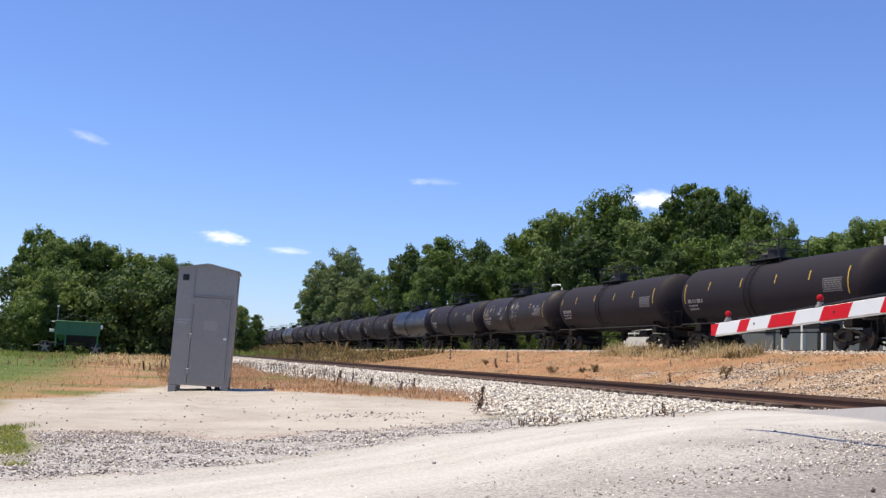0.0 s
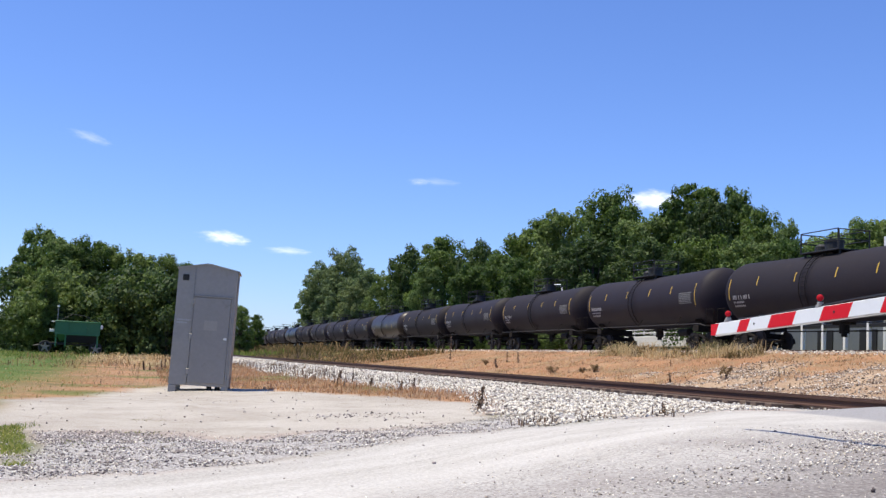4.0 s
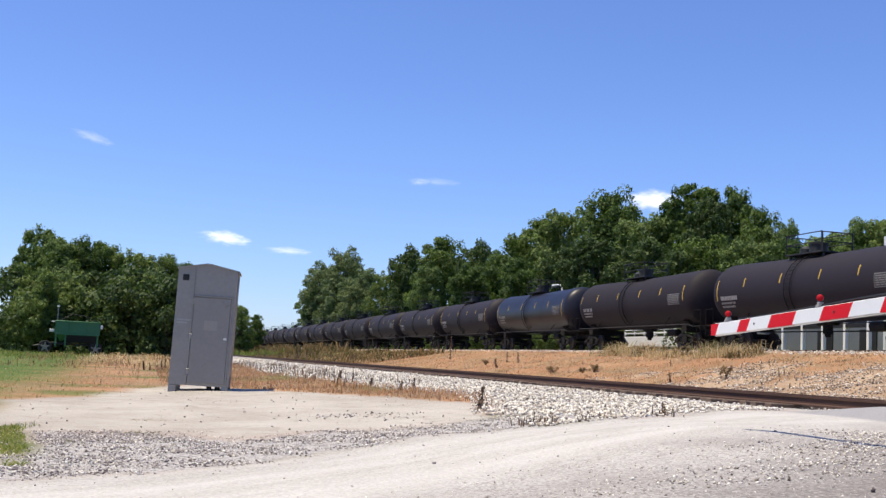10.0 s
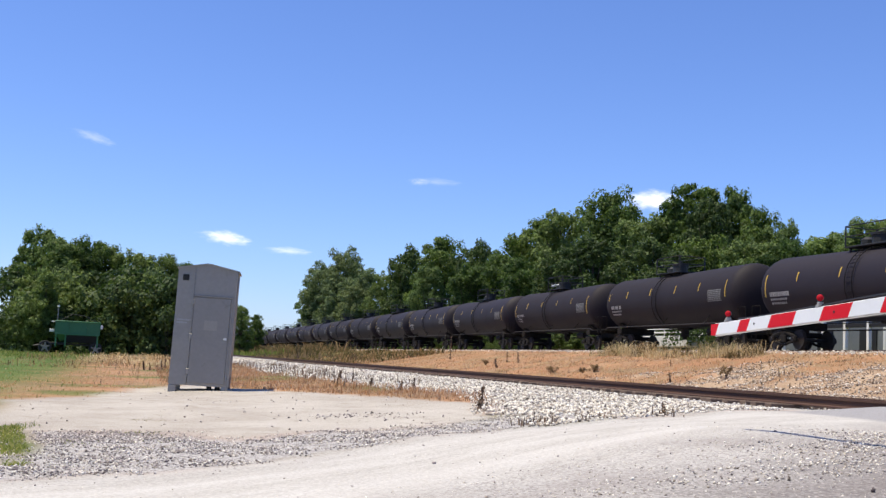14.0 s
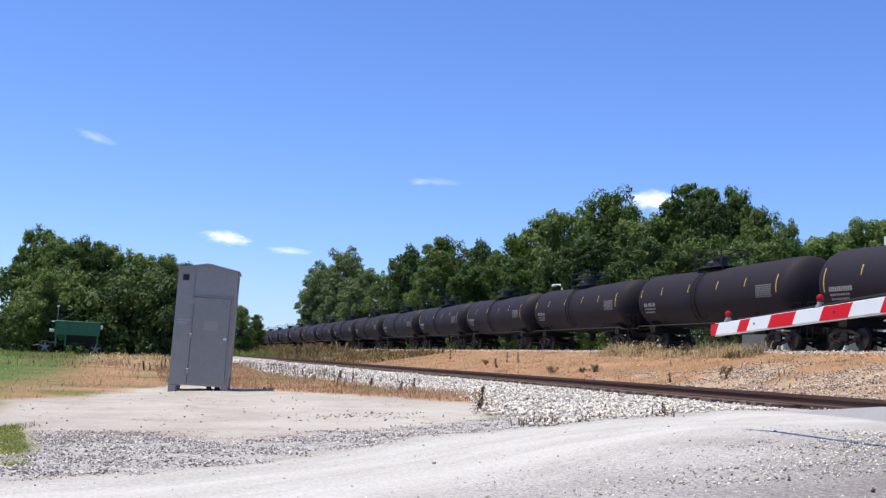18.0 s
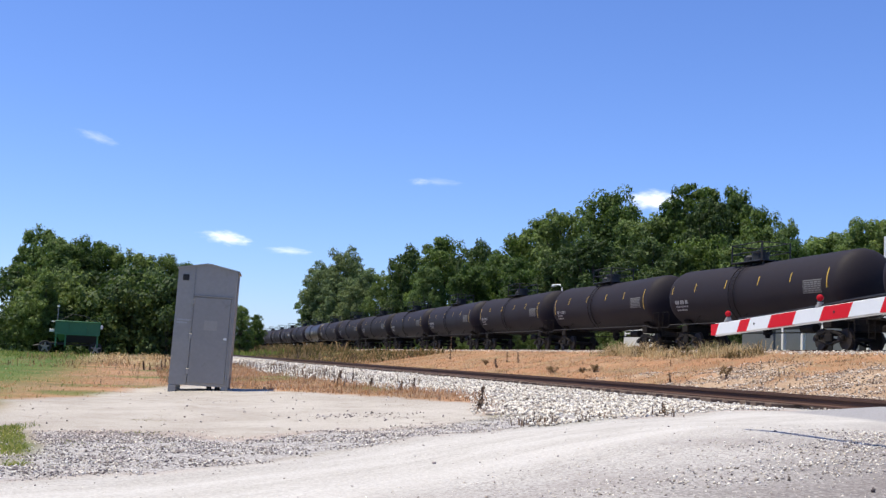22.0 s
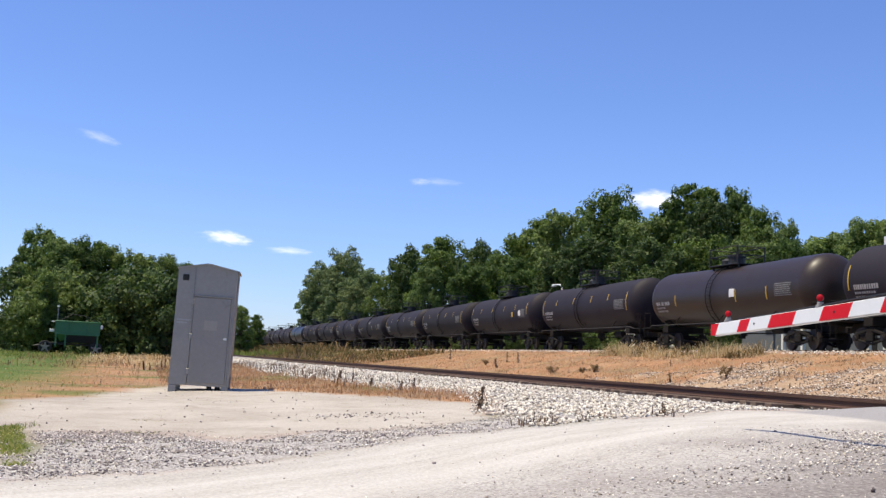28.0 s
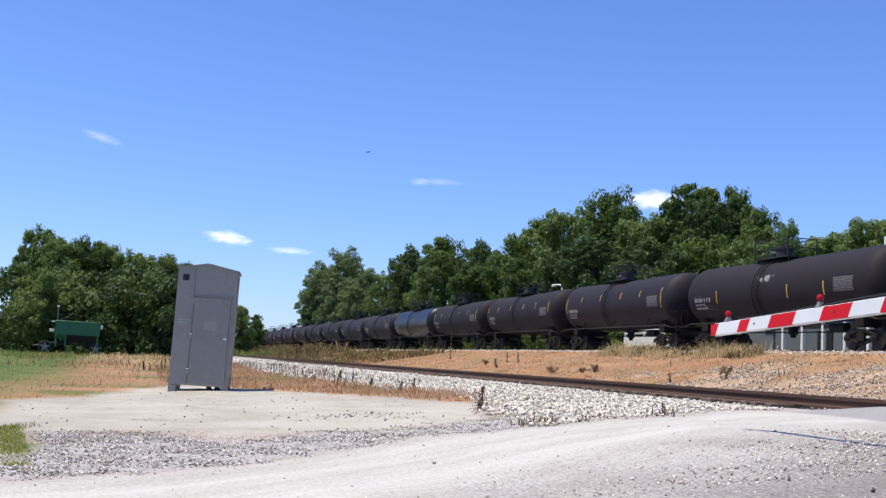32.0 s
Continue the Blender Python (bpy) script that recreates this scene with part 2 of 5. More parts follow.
M["leaf_bright"] = by_island("bright_leaf_green", [(0, (.085, .128, .03)), (0.5, (.17, .235, .052)), (1, (.29, .36, .1))], 0.65, 0.45, 0.2, 0.4)
M["leaf_pale"] = by_island("pale_green_leaf", [(0, (0.085, 0.12, 0.042)), (0.5, (0.15, 0.2, 0.075)), (1, (0.235, 0.29, 0.115))], 0.65, 0.42, 0.15, 0.35)
M["ballast"] = by_island("ballast_stone", [(0, (0.1, 0.08, 0.065)), (0.22, (0.38, 0.325, 0.265)), (0.55, (0.68, 0.62, 0.53)), (1, (0.84, 0.79, 0.7))], 0.9)
M["dark_stone"] = by_island("grey_stone", [(0, (0.075, 0.06, 0.062)), (0.35, (0.22, 0.185, 0.18)), (0.75, (0.44, 0.385, 0.36)), (1, (0.72, 0.66, 0.61))], 0.9)
M["iron_stone"] = by_island("dark_slag_stone", [(0, (0.03, 0.026, 0.028)), (0.6, (0.075, 0.065, 0.066)), (1, (0.2, 0.18, 0.17))], 0.85)
M["rubble"] = by_island("broken_stone", [(0, (0.09, 0.065, 0.05)), (0.32, (0.26, 0.19, 0.145)), (0.66, (0.52, 0.43, 0.345)), (1, (0.82, 0.76, 0.67))], 0.9)
M["pale_straw"] = by_island("pale_seeding_grass", [(0, (.44, .3162, .162)), (0.5, (.6, .4692, .27)), (1, (.74, .6324, .414))], 0.85, 0.6)
M["straw"] = by_island("dry_grass", [(0, (0.38, 0.195, 0.088)), (0.5, (0.52, 0.305, 0.155)), (1, (0.646, 0.46, 0.29))], 0.85, 0.55, 0, 0.5)
M["green_grass"] = by_island("green_grass", [(0, (0.095, 0.15, 0.026)), (0.6, (0.145, 0.2, 0.04)), (1, (0.30, 0.30, 0.09))], 0.8, 0.55)
M["stalk"] = by_island("dead_stalks", [(0, (0.055, 0.032, 0.022)), (0.5, (0.15, 0.095, 0.06)), (1, (0.32, 0.22, 0.14))], 0.9)
M["tuft"] = by_island("yellow_green_tuft", [(0, (0.12, 0.17, 0.03)), (0.6, (0.26, 0.3, 0.06)), (1, (0.45, 0.4, 0.15))], 0.8, 0.5)
M["brush"] = by_island("brown_green_brush", [(0, (0.06, 0.058, 0.02)), (0.4, (0.125, 0.105, 0.038)), (0.7, (0.22, 0.14, 0.068)), (1, (0.36, 0.25, 0.125))], 0.9, 0.45)
M["pale_brush"] = by_island("faded_brown_leaf", [(0, (0.13, 0.09, 0.045)), (0.5, (0.25, 0.17, 0.085)), (1, (0.42, 0.3, 0.16))], 0.9, 0.4)
M["weed"] = by_island("grey_green_weeds", [(0, (0.154, 0.143, 0.066)), (0.5, (0.308, 0.275, 0.132)), (1, (0.55, 0.462, 0.286))], 0.9, 0.5)


# ---- mesh helpers ----
def part(name, bm, material, parent=None, label="", smooth=False):
    me = bpy.data.meshes.new(name)
    bm.to_mesh(me)
    bm.free()
    for m in material if isinstance(material, (list, tuple)) else (material,):
        me.materials.append(m)
    if smooth:
        for p in me.polygons:
            p.use_smooth = True
    ob = new(name, me)
    ob.parent = parent
    if label:
        ob["label"] = label
    return ob


def box(bm, size, at, m=None, bevel=0.0, mat=0):
    t = (m or Matrix()) @ Matrix.Translation(at) @ Matrix.Diagonal((*size, 1))
    r = bmesh.ops.create_cube(bm, size=1, matrix=t)
    faces = list({f for v in r["verts"] for f in v.link_faces})
    for f in faces:
        f.material_index = mat
    if bevel:
        edges = list({e for v in r["verts"] for e in v.link_edges})
        bmesh.ops.bevel(bm, geom=edges, offset=bevel, segments=1, affect="EDGES", profile=0.5)
    return bm


def rod(bm, a, b, r, seg=6, r2=None, mat=0):
    a, b = Vector(a), Vector(b)
    q = (b - a).to_track_quat("Z", "Y").to_matrix().to_4x4()
    out = bmesh.ops.create_cone(bm, cap_ends=True, segments=seg, radius1=r, radius2=r if r2 is None else r2, depth=(b - a).length, matrix=Matrix.Translation((a + b) / 2) @ q)
    for f in {f for v in out["verts"] for f in v.link_faces}:
        f.material_index = mat
    return bm


def lathe(rings, seg=24, caps=True):
    """A body from (x, radius, centre height) rings round the x axis."""
    bm = bmesh.new()
    loops = []
    for x, r, z in rings:
        loops.append([bm.verts.new((x, r * math.cos(2 * math.pi * i / seg), z + r * math.sin(2 * math.pi * i / seg))) for i in range(seg)])
    for a, b in zip(loops, loops[1:]):
        for i in range(seg):
            j = (i + 1) % seg
            bm.faces.new((a[i], a[j], b[j], b[i]))
    if caps:
        bm.faces.new(loops[0][::-1])
        bm.faces.new(loops[-1])
    bmesh.ops.recalc_face_normals(bm, faces=bm.faces)
    return bm


def polys(name, verts, faces, material, parent=None, smooth=False):
    me = bpy.data.meshes.new(name)
    me.from_pydata(verts, [], faces)
    for m in material if isinstance(material, (list, tuple)) else (material,):
        me.materials.append(m)
    if smooth:
        me.polygons.foreach_set("use_smooth", [True] * len(me.polygons))
    ob = new(name, me)
    ob.parent = parent
    return ob


def fast_mesh(name, verts, faces, material):
    """One mesh out of many small pieces; faces all have the same number of corners."""
    me = bpy.data.meshes.new(name)
    k = faces.shape[1]
    me.vertices.add(len(verts))
    me.vertices.foreach_set("co", verts.astype(np.float32).ravel())
    me.loops.add(faces.size)
    me.loops.foreach_set("vertex_index", faces.astype(np.int32).ravel())
    me.polygons.add(len(faces))
    me.polygons.foreach_set("loop_start", np.arange(0, faces.size, k, dtype=np.int32))
    me.update(calc_edges=True)
    me.materials.append(material)
    return new(name, me)


# ---- ground: one sheet to the horizon ----
ROAD_EDGE = ((-60, -62), (-2.95, 7.79), (-1.64, 9.02), (-0.37, 11.08), (0.51, 12.37), (1.58, 13.63), (2.42, 14.64), (4.7, 18.2), (5.9, 19.4), (12.0, 26.5), (30, 48), (400, 500))
BAND_X, BAND_Y = (-40, -4.74, -4.05, -2.86, -1.88, -1.32, -0.46, 0.44, 2.0), (12.4, 12.4, 12.5, 12.25, 11.9, 12.7, 13.5, 14.4, 16)


def road_side(x, y):
    """Metres inside the road, across its far edge."""
    xs, ys = [p[0] for p in ROAD_EDGE], [p[1] for p in ROAD_EDGE]
    return (float(np.interp(x, xs, ys)) - y) * 0.6


PAD_S, PAD_D = (14, 15, 18, 19.5, 21.6, 23, 24.7, 26.2, 29, 32), (4.4, 4.6, 5.4, 4.8, 4.15, 3.5, 2.75, 2.2, 1.7, 0.4)
TOE_S, TOE_D = (13, 16, 18.5, 21.6, 23.7, 25, 28, 31.6, 36, 41, 52, 90), (4.6, 4.9, 5.7, 6.3, 6.05, 5.6, 5.35, 5.1, 4.6, 4.3, 4.6, 5)


def pad_edge(s):
    return float(np.interp(s, PAD_S, PAD_D))


def toe(s):
    return float(np.interp(s, TOE_S, TOE_D))


def rubble(x, y):
    """How stony the bank between the tracks is."""
    s, d = plan(x, y)
    n = noise.noise((x * 0.22, y * 0.22, 9)) + 0.5 * noise.noise((x * 0.9, y * 0.9, 2))
    return ease(-0.1, 0.35, n + 0.45 - max(0.0, (s - 30) * 0.06)) * ease(15.5, 17, d) * (1 - ease(22.3, 24.3, d + 0.8 * n))


def zones(x, y):
    s, d = plan(x, y)
    n1 = noise.noise((x * 0.35, y * 0.35, 0)) + 0.5 * noise.noise((x * 1.1, y * 1.1, 3))
    n2 = noise.noise((x * 1.7, y * 1.7, 7)) + 0.6 * noise.noise((x * 4.3, y * 4.3, 1))
    inside = road_side(x, y)
    side = inside + 0.22 * n2
    road = ease(-0.15, 0.25, side) * (1 - ease(11.75, 11.95, d) * ease(16.0, 18.0, s)) * (1 - ease(15.5, 16.5, d) * ease(12, 15, s))
    coarse = ease(1.5, 4.3, inside + 0.9 * n1) * 0.95 + 0.25 * math.exp(-((inside - 0.2) / 0.35) ** 2)
    rut = math.exp(-((inside - 0.75) / 0.22) ** 2) + math.exp(-((inside - 2.1) / 0.25) ** 2)
    rut = min(1.0, rut) * ease(-0.55, 0.35, noise.noise((s * 0.3, inside * 1.5, 5)) + 0.4 * n1)
    coarse *= 1 - 0.8 * rut
    apron = 0.8 * ease(10.2, 10.8, d + 0.25 * n1) * (1 - ease(15, 15.6, d)) * (1 - ease(16.6, 17.3, s + 0.3 * n1))
    band = float(np.interp(x, BAND_X, BAND_Y)) + 0.35 * n2
    gravel = (1 - ease(-0.7, 0.35, y - band)) * ease(-9, -6.5, x + n1) * ease(-2.4, -1.2, d + 0.8 * n1)
    edge = d - pad_edge(s) + 0.2 * n2
    left = d + 2.3 - 0.33 * max(s - 19.5, 0.0) + 0.5 * n1
    pad = (1 - ease(-0.15, 0.3, edge)) * ease(-0.4, 0.5, left) * (1 - ease(28.6, 30.2, s + 0.6 * n1))
    ballast = ease(-0.2, 0.5, d - toe(s) + 0.3 * n2) * (1 - ease(14.2, 15.2, d + 0.3 * n2))
    top = ease(26.0, 26.8, d + 0.3 * n2) * (1 - ease(31.8, 33.5, d))
    gravel = max(gravel, ballast, top) * (1 - road)
    if d < 10:
        green = ease(-1.2, -4.0, d + 1.4 * n1) * ease(-1.2, -0.3, n1)
        green = max(green, ease(-0.1, 0.55, noise.noise((x * 0.35, y * 0.35, 4)) + 0.35 * n1) * 0.8)
    else:
        green = ease(32, 36, d + 2 * n1)
        green = max(green, 0.75 * ease(70, 130, s + 20 * n1) * (1 - ease(25, 26, d)))
    tuft = 0.9 * (1 - ease(0.35, 0.9, math.hypot((x + 3.5 + (y - 9.6) * 0.38) * 2.8, (y - 10.75) * 0.36) + 0.2 * n2))
    return {"road": road, "gravel": gravel * (1 - tuft), "pad": pad * (1 - gravel), "green": max(green, tuft), "coarse": coarse, "apron": apron, "rut": 0.35 * rut * road, "churned": 0.5 * ease(3.5, 5.0, inside + 0.9 * n1), "soil": min(1.0, 1.3 * rubble(x, y))}


def surface_z(x, y):
    """The ground's height with its small unevenness."""
    s, d = plan(x, y)
    z = ground_z(s, d)
    near = 1 - ease(40, 120, math.hypot(x, y))
    if near <= 0:
        return z
    rough = noise.noise((x * 0.5, y * 0.5, 0)) * 0.05 + noise.noise((x * 2.1, y * 2.1, 5)) * 0.02
    if 17 < d < 25 and s < 60:
        rough *= 1 + 2.5 * ease(17, 18, d) * (1 - ease(24, 25, d))
    if d < 10.6:
        rough *= 1 - 0.6 * ease(-0.3, 0.6, road_side(x, y))
    keep = 1 - ease(10.6, 11.2, d) * (1 - ease(14.4, 15, d))
    keep *= 1 - ease(26.5, 27, d) * (1 - ease(32, 33, d))
    return z + rough * near * keep


def steps(a, fine_to, step, end, growth):
    out = [a]
    while out[-1] < end:
        out.append(out[-1] + step)
        if out[-1] > fine_to:
            step *= growth
    return out


def build_ground():
    s_line = [-v for v in steps(0, 1, 0.6, 3500, 1.35)][::-1][:-1] + steps(0.0, 34, 0.22, 4500, 1.09)
    d_line = [-v for v in steps(6, 7, 0.4, 3500, 1.3)][::-1] + steps(-5.8, 27, 0.22, 4000, 1.13)
    verts, faces, marks = [], [], {k: [] for k in ("road", "gravel", "pad", "green", "coarse", "apron", "rut", "soil", "churned")}
    for s in s_line:
        for d in d_line:
            p = spot(s, d)
            z = surface_z(p.x, p.y)
            verts.append((p.x, p.y, z))
            for k, v in zones(p.x, p.y).items():
                marks[k].append(v)
    w = len(d_line)
    for i in range(len(s_line) - 1):
        for j in range(w - 1):
            a = i * w + j
            faces.append((a, a + 1, a + w + 1, a + w))
    ob = polys("ground", verts, faces, M["ground"], smooth=True)
    for k, v in marks.items():
        at = ob.data.attributes.new(k, "FLOAT", "POINT")
        at.data.foreach_set("value", v)
    me = ob.data
    if me.polygons[0].normal.z < 0:
        me.flip_normals()
    tagged(ob, "gravel road, dirt pad, dry grass and track bed", "ground", kind="structure")
    return ob


build_ground()


# ---- tracks ----
def rail_section(bm, s0, s1, d, z_top):
    """A rail with head, web and foot along the track."""
    shape = ((-.07, -.17), (.07, -.17), (.07, -.155), (.012, -.13), (.012, -.045), (.036, -.035), (.036, 0), (-.036, 0), (-.036, -.035), (-.012, -.045), (-.012, -.13), (-.07, -.155))
    a = [bm.verts.new(spot(s0, d + o, z_top + h)) for o, h in shape]
    b = [bm.verts.new(spot(s1, d + o, z_top + h)) for o, h in shape]
    n = len(shape)
    for i in range(n):
        bm.faces.new((a[i], a[(i + 1) % n], b[(i + 1) % n], b[i]))
    bm.faces.new(a[::-1])
    bm.faces.new(b)


def build_track(d_near, z_top, label, first, last, tie_end):
    track = tagged(new("railway_track"), label, "railway track")
    for d in (d_near, d_near + GAUGE):
        bm = bmesh.new()
        rail_section(bm, first, last, d, z_top)
        bmesh.ops.recalc_face_normals(bm, faces=bm.faces)
        part("rail", bm, M["rail"], track)
    rng = random.Random(5)
    me = None
    s = 19.0 if d_near < 20 else 25.0
    yaw = math.atan2(ACROSS.y, ACROSS.x)
    while s < tie_end:
        if me is None:
            bm = box(bmesh.new(), (2.6, 0.22, 0.18), (0, 0, -0.09), bevel=0.012)
            ob = part("tie", bm, M["tie"], track)
            me = ob.data
        else:
            ob = new("tie", me)
            ob.parent = track
        p = spot(s, d_near + GAUGE / 2 + rng.uniform(-.1, .1), z_top - 0.165 + rng.uniform(-.012, .0))
        ob.matrix_basis = Matrix.Translation(p) @ Euler((0, 0, yaw + rng.uniform(-.02, .02))).to_matrix().to_4x4()
        s += 0.52 + rng.uniform(-.02, .02)
    return track


build_track(NEAR_RAIL, RAIL_TOP, "rusty single railway track on pale crushed stone", -60, 900, 100)
build_track(TRAIN_D - GAUGE / 2, TRAIN_Z, "main railway track on a raised bank", -900, 1400, 90)


# ---- the train ----
CAR_PITCH, SPEED, FIRST_GAP = 18.06, 23.73, -0.152
WANDER_K = (0, 3, 5, 8, 10, 14, 16, 22, 30, 32, 36, 39, 43, 46, 62)
WANDER = (.6, .4, .8, .35, .1, -.2, -.55, -.45, -.5, .2, .1, .35, .6, .45, .45)
CAR_YAW = math.degrees(math.atan2(-ALONG.y, -ALONG.x))


def car_place(k, t):
    gap = FIRST_GAP + (k + 1) * CAR_PITCH + float(np.interp(k + 1, WANDER_K, WANDER))
    p = spot(gap - 7.5 - SPEED * t, TRAIN_D, TRAIN_Z)
    return pose(p.x, p.y, p.z, 0, 0, CAR_YAW)


TANK_R, TANK_Z = 1.52, 2.82
AFT = -0.8


def tank_sag(x):
    return 0.085 * (1 - min(abs(x) / 7.0, 1.0))


def tank_mesh(round_heads=False):
    """Two slightly sloped barrels that meet in the middle, with dished heads."""
    half, dish = (7.3, 0.95) if round_heads else (7.5, 0.7)
    rings = []
    for i in range(8):
        a = math.pi / 2 * i / 7
        rings.append((-half - dish * math.cos(a), max(TANK_R * math.sin(a), 0.02), TANK_Z))
    for i in range(-9, 10):
        rings.append((i * 0.8, TANK_R, TANK_Z - tank_sag(i * 0.8)))
    for i in range(7, -1, -1):
        a = math.pi / 2 * i / 7
        rings.append((half + dish * math.cos(a), max(TANK_R * math.sin(a), 0.02), TANK_Z))
    return lathe(rings, 32)


def skin(x, z, lift=0.006):
    """The y of the tank's camera side at a height."""
    dz = z - (TANK_Z - tank_sag(x))
    return -math.sqrt(max((TANK_R + lift) ** 2 - dz * dz, 0.01))


def patch(bm, x0, x1, z0, z1, lift=0.007, n=4, mat=0):
    """A thin piece of paint or tape that follows the tank's flank."""
    rows = []
    for i in range(n + 1):
        z = z0 + (z1 - z0) * i / n
        rows.append((bm.verts.new((x0, skin(x0, z, lift), z)), bm.verts.new((x1, skin(x1, z, lift), z))))
    for a, b in zip(rows, rows[1:]):
        f = bm.faces.new((a[0], a[1], b[1], b[0]))
        f.material_index = mat
    return bm


def letters(bm, rng, x, z, width, height, lines):
    """Unreadable stencils as plain bars."""
    for i in range(lines):
        h = height if i == 0 else height * 0.45
        cx = x
        while cx < x + width * (1.0 if i == 0 else rng.uniform(0.6, 1.0)):
            w = rng.uniform(0.6, 1.1) * height * 0.62
            patch(bm, cx, cx + w, z - h, z, 0.008, 2)
            cx += w + height * rng.choice((0.18, 0.2, 0.75 if i == 0 else 0.3))
        z -= h + height * 0.42


def tube(bm, pts, r, seg=6):
    """One bent pipe through the points."""
    pts = [Vector(p) for p in pts]
    loops = []
    side = None
    for i, p in enumerate(pts):
        a = (p - pts[i - 1]).normalized() if i else (pts[1] - p).normalized()
        b = (pts[i + 1] - p).normalized() if i < len(pts) - 1 else a
        w = (a + b).normalized()
        side = w.orthogonal().normalized() if side is None else (side - w * side.dot(w)).normalized()
        up = w.cross(side)
        loops.append([bm.verts.new(p + (side * math.cos(2 * math.pi * k / seg) + up * math.sin(2 * math.pi * k / seg)) * r) for k in range(seg)])
    for a, b in zip(loops, loops[1:]):
        for k in range(seg):
            bm.faces.new((a[k], a[(k + 1) % seg], b[(k + 1) % seg], b[k]))
    bm.faces.new(loops[0][::-1])
    bm.faces.new(loops[-1])
    return bm


def truck(parent, x):
    ob = new("truck")
    ob.parent = parent
    ob.location = (x, 0, 0)
    for y in (-0.98, 0.98):
        bm = bmesh.new()
        box(bm, (0.5, 0.16, 0.34), (0, y, 0.5), bevel=0.04)
        for e in (-1, 1):
            box(bm, (0.36, 0.15, 0.27), (e * 0.89, y, 0.5), bevel=0.04)
            rod(bm, (e * 0.89, y, 0.62), (e * 0.2, y, 0.78), 0.07)
            rod(bm, (e * 0.8, y, 0.4), (e * 0.2, y, 0.26), 0.065)
        box(bm, (0.62, 0.15, 0.12), (0, y, 0.79), bevel=0.03)
        box(bm, (0.5, 0.15, 0.1), (0, y, 0.24), bevel=0.03)
        part("side_frame", bm, M["iron"], ob)
        bm = bmesh.new()
        for o in (-0.14, 0.0, 0.14):
            rod(bm, (o, y, 0.3), (o, y, 0.74), 0.05, 6)
        part("springs", bm, M["iron"], ob)
    part("bolster", box(bmesh.new(), (0.4, 2.1, 0.24), (0, 0, 0.72), bevel=0.03), M["iron"], ob)
    for e in (-0.89, 0.89):
        bm = bmesh.new()
        rod(bm, (e, -0.98, 0.46), (e, 0.98, 0.46), 0.075, 8)
        for y in (-1, 1):
            rod(bm, (e, y * 0.68, 0.46), (e, y * 0.80, 0.46), 0.455, 14)
            rod(bm, (e, y * 0.655, 0.46), (e, y * 0.685, 0.46), 0.485, 14)
            rod(bm, (e, y * 1.04, 0.46), (e, y * 1.12, 0.46), 0.11, 8)
        part("wheelset", bm, M["wheel"], ob)
    return ob


